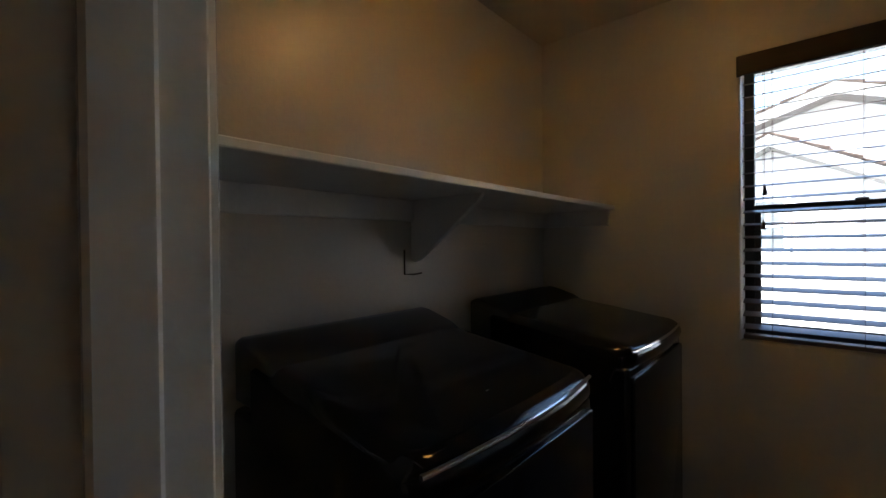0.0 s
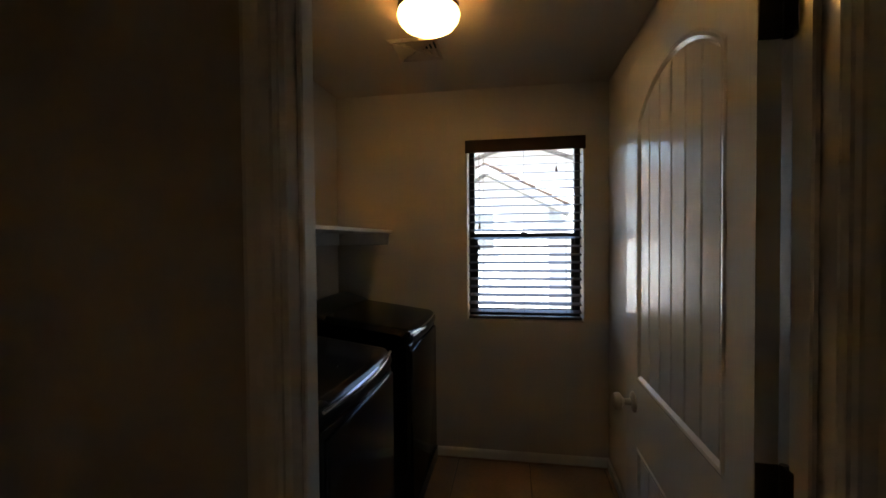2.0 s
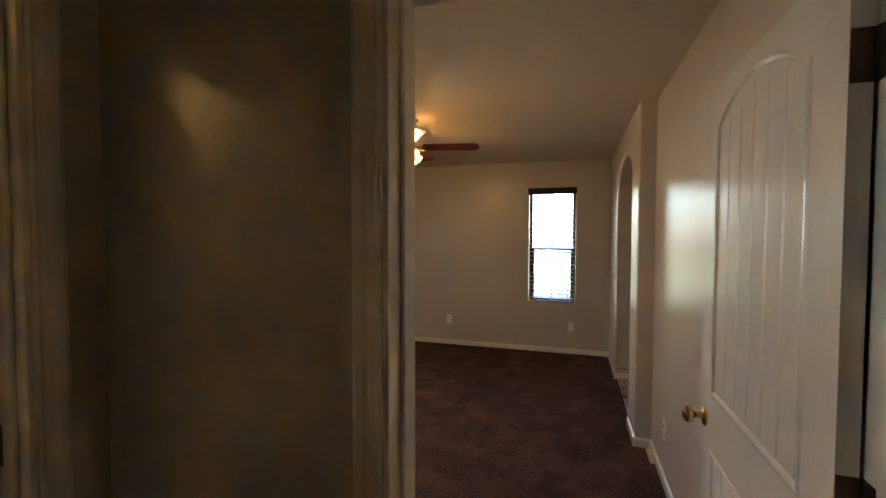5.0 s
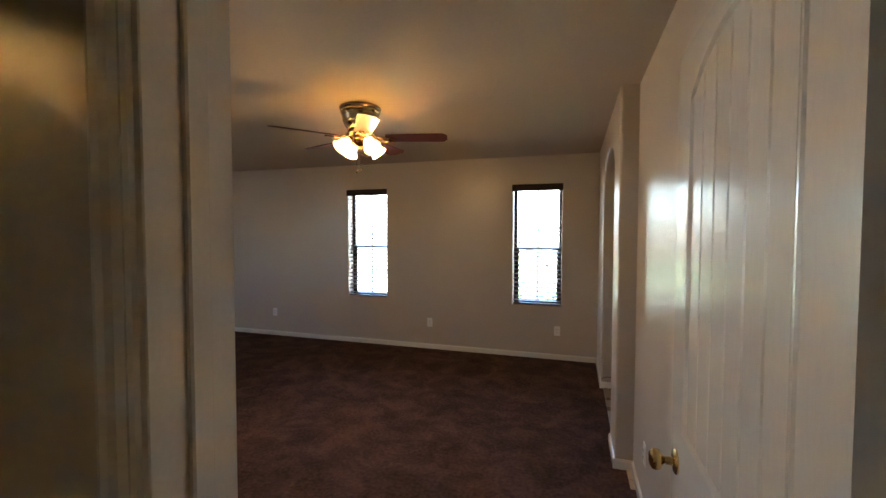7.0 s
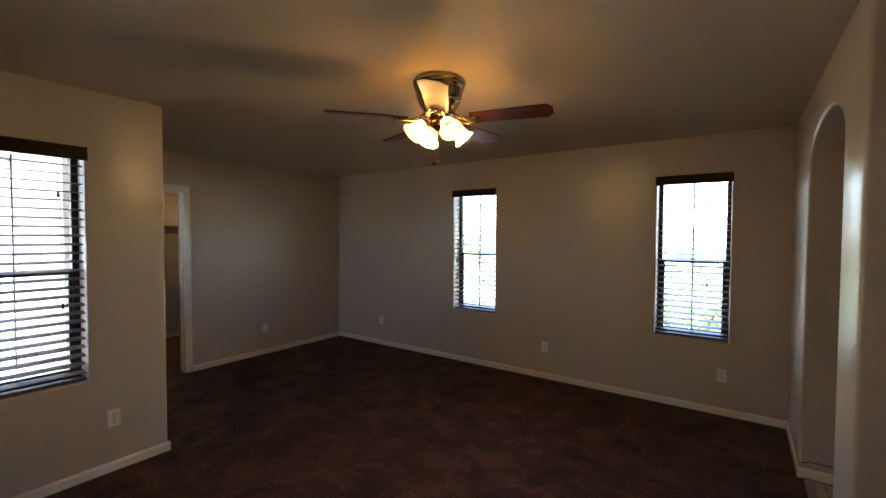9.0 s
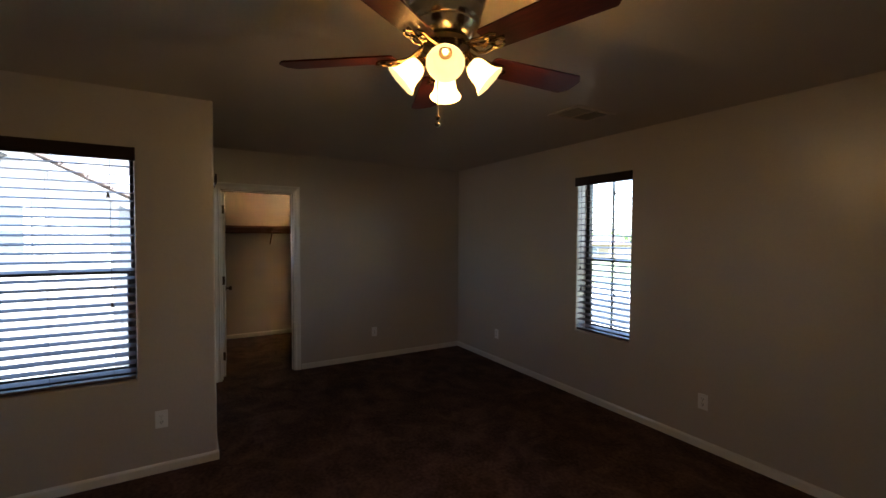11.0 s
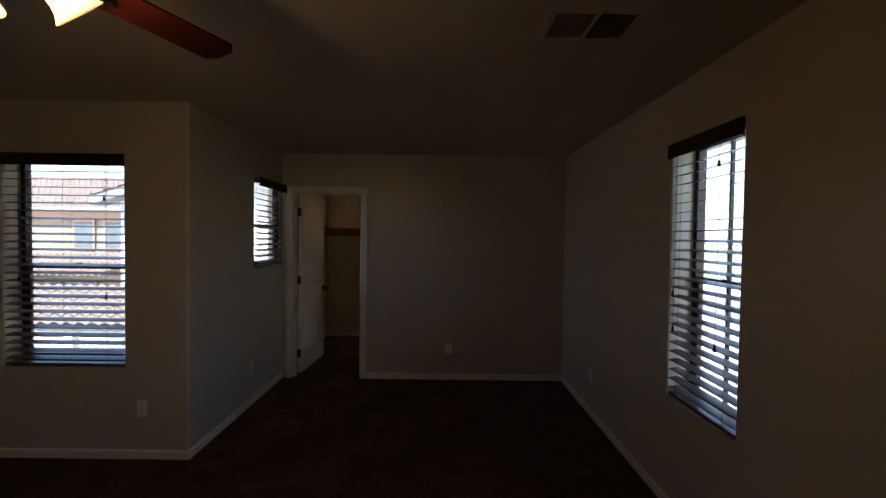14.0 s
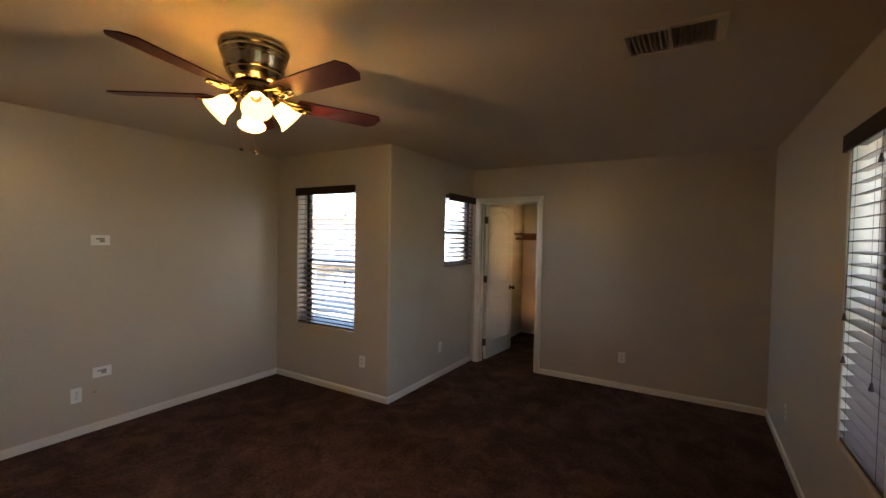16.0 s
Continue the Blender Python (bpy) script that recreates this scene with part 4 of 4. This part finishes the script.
# ---- laundry: machines ----
def machine(name, m, w, label, washer):
    """Front at y = 0, back at y = -0.70; x centred; lid slopes up towards the rear console."""
    root = thing(name, m, label, name, "laundry machines")
    D, zf, zb = 0.70, 0.965, 1.02
    bm = boxed(-w / 2, w / 2, -D, -0.045, 0.03, 0.93, bevel=0.018, seg=3)
    part("cabinet", bm, BLACK, root, smooth=True)
    # bowed top deck with a rounded nose
    bm = bmesh.new()
    nx, rows = 32, []
    prof = [(-0.004, 0.904), (0.013, 0.909)]
    prof += [(-0.037 + 0.055 * math.cos(radians(a)), 0.925 + 0.055 * math.sin(radians(a))) for a in (-5, 10, 22, 34, 46, 58, 70, 82)]
    prof += [(-0.08, 0.986), (-0.14, 0.995), (-0.28, 1.015), (-0.42, 1.034), (-0.50, 1.044)]
    for y, z in prof:
        row = []
        for i in range(nx + 1):
            k = 2 * i / nx - 1
            bow = 0.024 * (1 - k * k) * max(0.0, 1 + y / 0.5)
            edge = -0.022 * (max(0.0, abs(k) - 0.9) / 0.1) ** 2 if z > 0.95 else 0
            corner = -0.03 * (max(0.0, abs(k) - 0.86) / 0.14) ** 2
            row.append(bm.verts.new((k * (w / 2 + 0.003), y - 0.055 + bow + corner, z + 0.022 + edge)))
        rows.append(row)
    for a, b in zip(rows, rows[1:]):
        for i in range(nx):
            bm.faces.new((a[i], a[i + 1], b[i + 1], b[i]))
    bot = [bm.verts.new((v.co.x, v.co.y - 0.02, 0.878)) for v in rows[0]]
    back = [bm.verts.new((v.co.x, v.co.y, 0.878)) for v in rows[-1]]
    for i in range(nx):
        bm.faces.new((bot[i], bot[i + 1], rows[0][i + 1], rows[0][i]))
        bm.faces.new((back[i], rows[-1][i], rows[-1][i + 1], back[i + 1]))
    for e in (0, nx):
        bm.faces.new([bot[e], *[r[e] for r in rows], back[e]])
    part("top_deck", bm, BLACK, root, "glossy black bowed top", smooth=True)
    # chrome strip added along the nose in place of the enamel's highlight
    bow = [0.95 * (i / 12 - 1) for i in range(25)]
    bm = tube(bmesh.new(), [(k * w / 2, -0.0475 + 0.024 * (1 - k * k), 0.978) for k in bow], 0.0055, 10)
    part("trim_strip", bm, CHROME, root, "narrow chrome strip standing in for the nose's highlight", smooth=True)
    # rear console
    bm = bmesh.new()
    outl = [(-0.495, 1.042), (-0.53, 1.062), (-0.64, 1.095), (-0.67, 1.098), (-0.70, 1.085), (-0.70, 0.93), (-0.495, 0.93)]
    prism(bm, outl, w - 0.012, Matrix.Translation((w / 2 - 0.006, 0, 0.012)) @ pose(0, 0, 0, 0, 0, 90))
    bmesh.ops.bevel(bm, geom=[e for e in bm.edges if e.calc_face_angle(0) > 0.9], offset=0.012, segments=3, affect="EDGES", profile=0.5)
    part("console", bm, BLACK_PANEL, root, "rear control console", smooth=True)
    if washer:
        bm = bmesh.new()
        for i in range(3):
            box(bm, -0.03 + 0.02 * i, -0.018 + 0.02 * i, -0.165 + 0.012 * i, -0.161 + 0.012 * i, 1.009, 1.0115)
        part("lid_mark", bm, PLASTIC, root, "small pale mark on the lid")
    part("front_panel", boxed(-w / 2 + 0.02, w / 2 - 0.02, -0.047, -0.033, 0.10, 0.896, bevel=0.006, seg=3), BLACK, root, smooth=True)
    part("kick_plate", boxed(-w / 2 + 0.01, w / 2 - 0.01, -0.05, -0.03, 0.01, 0.09), BLACK_PANEL, root)
    for x in (-w / 2 + 0.06, w / 2 - 0.06):
        for y in (-0.10, -D + 0.08):
            part("foot", lathe(bmesh.new(), [(0, 0), (0.022, 0), (0.022, 0.012), (0.01, 0.014), (0.01, 0.035), (0, 0.035)], 12, Matrix.Translation((x, y, 0.004))), SLOT, root)
    return root


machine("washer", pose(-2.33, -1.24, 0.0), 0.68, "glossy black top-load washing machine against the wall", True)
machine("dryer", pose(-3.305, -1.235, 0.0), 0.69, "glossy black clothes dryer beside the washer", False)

# ---- closet shelf ----
root = thing("closet_shelf", pose(0, 0, 0), "brown wooden closet shelf with hanging rod", "shelf")
part("board", boxed(-7.35, -6.95, 1.52, 3.5, 1.645, 1.67, bevel=0.003, seg=1), CLOSET_WOOD, root)
part("cleat", boxed(-7.35, -7.33, 1.52, 3.5, 1.56, 1.645), CLOSET_WOOD, root)
part("rod", tube(bmesh.new(), [(-7.03, 1.52, 1.58), (-7.03, 3.5, 1.58)], 0.016, 12), CLOSET_WOOD, root, "brown hanging rod")
part("bracket", tube(bmesh.new(), [(-7.345, 2.45, 1.40), (-7.30, 2.45, 1.45), (-7.06, 2.45, 1.64)], 0.008, 8), CLOSET_WOOD, root)

# ---- loose wires at the arch ----
root = thing("loose_wire", pose(-0.02, 3.735, 0), "thin dark loose cable ends by the arch", "cable")
part("wire", tube(bmesh.new(), [(0.0, 0.03, 0.10), (0.05, 0.02, 0.125), (0.12, 0.03, 0.12), (0.19, 0.035, 0.118)], 0.003, 6), SLOT, root)
part("wire", tube(bmesh.new(), [(0.02, 0.02, 0.004), (0.08, 0.03, 0.006), (0.19, 0.03, 0.004)], 0.003, 6), SLOT, root)
tagged(finish("threshold", boxed(0.0, 0.05, ARCH[0] + 0.015, ARCH[1] - 0.015, 0, 0.012, bevel=0.004), NICKEL), "thin metal carpet edge strip", "trim", kind="structure")


# ---- outside ----
G = -3.1
tagged(finish("ground", boxed(-700, 700, -700, 700, G - 0.3, G), GROUND), "bare sandy ground between the houses", "ground", kind="structure")
tagged(finish("road", boxed(-200, 200, 20, 27, G, G + 0.02), ASPHALT), "grey asphalt street", "road", kind="structure")
tagged(finish("pavement", boxed(-200, 200, 18.2, 19.8, G, G + 0.12), CONCRETE), "pale concrete pavement", "pavement", kind="structure")
tagged(finish("lawn", boxed(-300, 300, 34, 420, G, G + 0.05), FIELD), "green field beyond the street", "grass", kind="structure")


def tile_roof(bm, p0, along, up, wide, deep, roll=0.28, course=0.36):
    """Barrel tiles on a slope: p0 is the eave's corner, along the eave, up the slope (unit vectors)."""
    p0, along, up = Vector(p0), Vector(along), Vector(up)
    nrm = along.cross(up).normalized()
    if nrm.z < 0:
        nrm = -nrm
    nu, nv = max(2, int(wide / roll)) * 4, max(1, int(deep / course))
    for j in range(nv):
        lo, hi = [], []
        for i in range(nu + 1):
            u = wide * i / nu
            b = 0.045 * math.sin(2 * math.pi * i / 4)
            lo.append(bm.verts.new(p0 + along * u + up * (deep * j / nv) + nrm * (0.07 + b)))
            hi.append(bm.verts.new(p0 + along * u + up * (deep * (j + 1) / nv + 0.04) + nrm * (0.03 + b)))
        for i in range(nu):
            bm.faces.new((lo[i], lo[i + 1], hi[i + 1], hi[i]))
    return bm


def house_window(root, m, w, h, trim):
    wi = part("window", boxed(-w / 2 - 0.10, w / 2 + 0.10, -0.03, 0.01, -0.10, h + 0.10), trim, root)
    wi.matrix_basis = m
    part("pane", boxed(-w / 2, w / 2, -0.045, -0.031, 0, h), HOUSE_GLASS, wi, "dark reflecting window pane")
    part("meeting_rail", boxed(-w / 2, w / 2, -0.055, -0.046, h / 2 - 0.03, h / 2 + 0.03), PLASTIC, wi)
    return wi


HOUSE_GLASS = material("house_window_glass", (0.12, 0.13, 0.135), 0.25, vary=0.2, scale=1.5)


def gable_house(name, x, y0, y1, eave, peak, depth, wall_mat, label, windows=(), peak_y=None):
    """A two-storey house whose gable wall stands at x and faces +x."""
    root = thing(name, pose(x, 0, G), label, "house")
    e, pk = eave - G, peak - G
    py = (y0 + y1) / 2 if peak_y is None else peak_y
    bm = bmesh.new()
    prism(bm, [(y0, 0), (y1, 0), (y1, e), (py, pk), (y0, e)], depth, pose(0, 0, 0, 0, 0, 90))
    part("wall", bm, wall_mat, root)
    for s, ya in ((-1, y0), (1, y1)):
        run, rise = abs(py - ya), pk - e
        L = math.hypot(run, rise)
        over = 0.45
        up = Vector((0, -s * run / L, rise / L))
        start = Vector((0.5, ya, e)) - up * over
        bm = bmesh.new()
        tile_roof(bm, start + Vector((-depth - 0.5, 0, 0)), (1, 0, 0), up, depth + 0.5, L + over)
        part("roof", bm, ROOF, root, "clay barrel tile roof")
        bm = bmesh.new()
        a, b = start, Vector((0.5, py, pk))
        dn = Vector((0, 0, -0.2))
        q = [a, b, b + dn, a + dn]
        vs = [bm.verts.new(v) for v in q] + [bm.verts.new(v + Vector((-0.5, 0, 0))) for v in q]
        for f in ((0, 1, 2, 3), (7, 6, 5, 4), (0, 4, 5, 1), (1, 5, 6, 2), (2, 6, 7, 3), (3, 7, 4, 0)):
            bm.faces.new([vs[i] for i in f])
        part("eave", bm, GREY_TRIM, root, "grey gable eave, darkened to show against the glare")
    for yc, z, w, h in windows:
        house_window(root, pose(0.02, yc, z - G, 0, 0, 90), w, h, PLASTIC)
    return root


gable_house("neighbour_house", -12.0, -5.2, 3.6, 2.6, 4.1, 8.0, STUCCO_WHITE, "pale stucco two-storey house with tiled gable roof", [(-3.75, 1.08, 0.80, 1.15)], peak_y=-0.55)
gable_house("house_wing", -11.0, -2.85, 0.05, 2.38, 3.15, 1.0, STUCCO_WHITE, "pale stucco projecting gable wing", [(-1.6, 1.2, 0.75, 0.85)], peak_y=-1.4)
root = thing("porch_roof", pose(-12.0, 0, G), "low clay tile porch roof on the pale house", "roof")
part("roof", tile_roof(bmesh.new(), (1.7, -7.5, 2.55), (0, 1, 0), Vector((-0.93, 0, 0.37)), 4.6, 1.8), ROOF, root)
part("beam", boxed(1.45, 1.6, -7.5, -2.9, 2.3, 2.55), GREY_TRIM, root)
for y in (-7.3, -5.2, -3.1):
    part("post", boxed(1.42, 1.62, y - 0.1, y + 0.1, 0, 2.3), STUCCO_WHITE, root)

root = thing("tan_house", pose(-20, -14, G), "tan stucco two-storey house with clay tile roof", "house")
part("wall", boxed(-9, 0, -7, 3.6, 0, 5.7), STUCCO_TAN, root)
part("trim_band", boxed(0, 0.06, -7, 3.6, 5.35, 5.7), STUCCO_BROWN, root)
part("roof", tile_roof(bmesh.new(), (0.5, -7.5, 5.7), (0, 1, 0), Vector((-0.9, 0, 0.43)), 11.6, 4.4), ROOF, root)
part("porch_roof", tile_roof(bmesh.new(), (2.2, -7.0, 2.9), (0, 1, 0), Vector((-0.93, 0, 0.37)), 10.6, 2.3), ROOF, root)
part("porch_wall", boxed(0, 1.9, -7, -1.2, 0, 2.85), STUCCO_TAN, root)
for yc in (1.1, 2.5, -4.0):
    house_window(root, pose(0.06, yc, 4.0, 0, 0, 90), 0.8, 1.15, STUCCO_BROWN)
house_window(root, pose(0.06, 0.6, 0.3, 0, 0, 90), 2.0, 2.1, STUCCO_BROWN)


def far_house(x, y, w, wall_mat, label):
    root = thing("far_house", pose(x, y, G), label, "house", "far houses")
    part("wall", boxed(-w / 2, w / 2, 0, 9, 0, 2.9), wall_mat, root)
    bm = bmesh.new()
    for a in ((-w / 2 - 0.5, -0.5, 2.9), (w / 2 + 0.5, -0.5, 2.9), (w / 2 + 0.5, 9.5, 2.9), (-w / 2 - 0.5, 9.5, 2.9), (-w / 2 + 3.5, 4.5, 4.7), (w / 2 - 3.5, 4.5, 4.7)):
        bm.verts.new(a)
    v = list(bm.verts)
    for f in ((0, 1, 5, 4), (1, 2, 5), (2, 3, 4, 5), (3, 0, 4), (0, 3, 2, 1)):
        bm.faces.new([v[i] for i in f])
    part("roof", bm, ROOF, root, "reddish clay tile roof")
    for xx in (-w / 4, w / 4):
        house_window(root, pose(xx, -0.01, 0.9), 1.5, 1.2, PLASTIC)


for i in range(7):
    far_house(-62 + i * 19 + (i % 3) * 2, 72 + (i % 2) * 9, 14 + (i % 3), (STUCCO_TAN, STUCCO_WHITE)[i % 2], "far single-storey stucco house with a hipped tile roof")


def tree(x, y, height, spread, seed, label, leaves=2600):
    rnd = random.Random(seed)
    root = thing("tree", pose(x, y, G), label, "tree", "garden trees")
    bm = bmesh.new()
    limbs = []
    top = height * 0.45
    pts = [Vector((0, 0, 0)), Vector((rnd.uniform(-0.1, 0.1), rnd.uniform(-0.1, 0.1), top * 0.5)), Vector((rnd.uniform(-0.2, 0.2), rnd.uniform(-0.2, 0.2), top))]

    def branch(ps, r0, r1):
        rings = []
        for i, p in enumerate(ps):
            r = r0 + (r1 - r0) * i / (len(ps) - 1)
            rings.append([bm.verts.new(p + Vector((r * math.cos(k * math.pi / 3), r * math.sin(k * math.pi / 3), 0))) for k in range(6)])
        for a, b in zip(rings, rings[1:]):
            for k in range(6):
                bm.faces.new((a[k], a[(k + 1) % 6], b[(k + 1) % 6], b[k]))

    branch(pts, 0.11, 0.07)
    for i in range(9):
        a, rr = rnd.uniform(0, 6.28), spread * rnd.uniform(0.45, 0.95)
        tip = Vector((rr * math.cos(a), rr * math.sin(a), height * rnd.uniform(0.5, 0.97)))
        base = pts[1].lerp(pts[2], rnd.uniform(0.3, 1))
        mid = base.lerp(tip, 0.5) + Vector((0, 0, 0.2))
        branch([base, mid, tip], 0.05, 0.015)
        limbs += [tip, mid, base.lerp(tip, 0.75)]
    part("trunk", bm, BARK, root, "slim brown trunk and limbs")
    verts, faces = [], []
    for i in range(leaves):
        c = rnd.choice(limbs) + Vector((rnd.gauss(0, 0.33), rnd.gauss(0, 0.33), rnd.gauss(0, 0.26)))
        q = Euler((rnd.uniform(-1.2, 1.2), rnd.uniform(-1.2, 1.2), rnd.uniform(0, 6.28))).to_matrix()
        s = rnd.uniform(0.05, 0.11)
        n = len(verts)
        for p in ((-s, 0, 0), (0, -s * 0.45, 0.01), (s, 0, 0), (0, s * 0.45, 0.01)):
            verts.append(c + q @ Vector(p))
        faces.append((n, n + 1, n + 2, n + 3))
    me = bpy.data.meshes.new("crown")
    me.from_pydata(verts, [], faces)
    me.materials.append(LEAF)
    cr = new("crown", me)
    cr.parent = root
    cr["label"] = "loose green leafy crown"
    return root


for i, (x, y, hh, sp) in enumerate(((-1.2, 12.0, 3.9, 1.7), (0.9, 11.0, 3.7, 1.6), (2.9, 12.5, 4.1, 1.8), (-1.9, 9.6, 2.9, 1.4), (0.3, 9.0, 2.7, 1.4), (4.6, 10.5, 3.5, 1.6))):
    tree(x, y, hh, sp, 30 + i, "green leafy garden tree outside the bedroom")
for i in range(10):
    tree(-40 + i * 9.0 + (i % 3), 44 + (i * 7) % 13, 3.6 + (i % 4) * 0.4, 2.2, 70 + i, "green street tree across the road", 1400)
rnd = random.Random(9)
verts, faces = [], []
for i in range(9000):
    c = Vector((rnd.uniform(-160, 120), rnd.uniform(110, 150), G + abs(rnd.gauss(0, 2.2))))
    s = rnd.uniform(0.3, 0.8)
    q = Euler((rnd.uniform(-1, 1), rnd.uniform(-1, 1), rnd.uniform(0, 6.28))).to_matrix()
    n = len(verts)
    verts += [c + q @ Vector(p) for p in ((-s, 0, 0), (0, 0, -s), (s, 0, 0), (0, 0, s))]
    faces.append((n, n + 1, n + 2, n + 3))
me = bpy.data.meshes.new("far_woods")
me.from_pydata(verts, [], faces)
me.materials.append(LEAF)
tagged(new("far_woods", me), "distant belt of green trees", "trees", kind="stuff")


# ---- tiled floors ----
def tiled_floor(name, x0, x1, y0, y1, ox, oy, size, mat, label):
    fl = tagged(finish(name, boxed(x0, x1, y0, y1, -0.06, -0.004), GROUT), label, "floor", kind="structure")
    shared = {}
    i = math.floor((x0 - ox) / size)
    while ox + i * size < x1:
        j = math.floor((y0 - oy) / size)
        while oy + j * size < y1:
            a, b = max(x0, ox + i * size + 0.003), min(x1, ox + (i + 1) * size - 0.003)
            c, d2 = max(y0, oy + j * size + 0.003), min(y1, oy + (j + 1) * size - 0.003)
            j += 1
            if b - a < 0.02 or d2 - c < 0.02:
                continue
            key = (round(b - a, 3), round(d2 - c, 3))
            if key not in shared:
                t = finish("tile", boxed(-key[0] / 2, key[0] / 2, -key[1] / 2, key[1] / 2, -0.01, 0.004, bevel=0.002, seg=1), mat)
                shared[key] = t.data
            else:
                t = new("tile", shared[key])
            t.parent = fl
            t.matrix_basis = pose((a + b) / 2, (c + d2) / 2, 0)
        i += 1
    return fl


tiled_floor("floor_laundry", XW, XH - 0.06, YL, YH, -3.66, -1.125, 0.46, TILE, "brown ceramic tile floor of the laundry")
tiled_floor("floor_bath", 0.05, 2.5, 2.1, 4.3, 0.1, 2.2, 0.33, TILE_BATH, "tan ceramic tile floor of the bathroom")
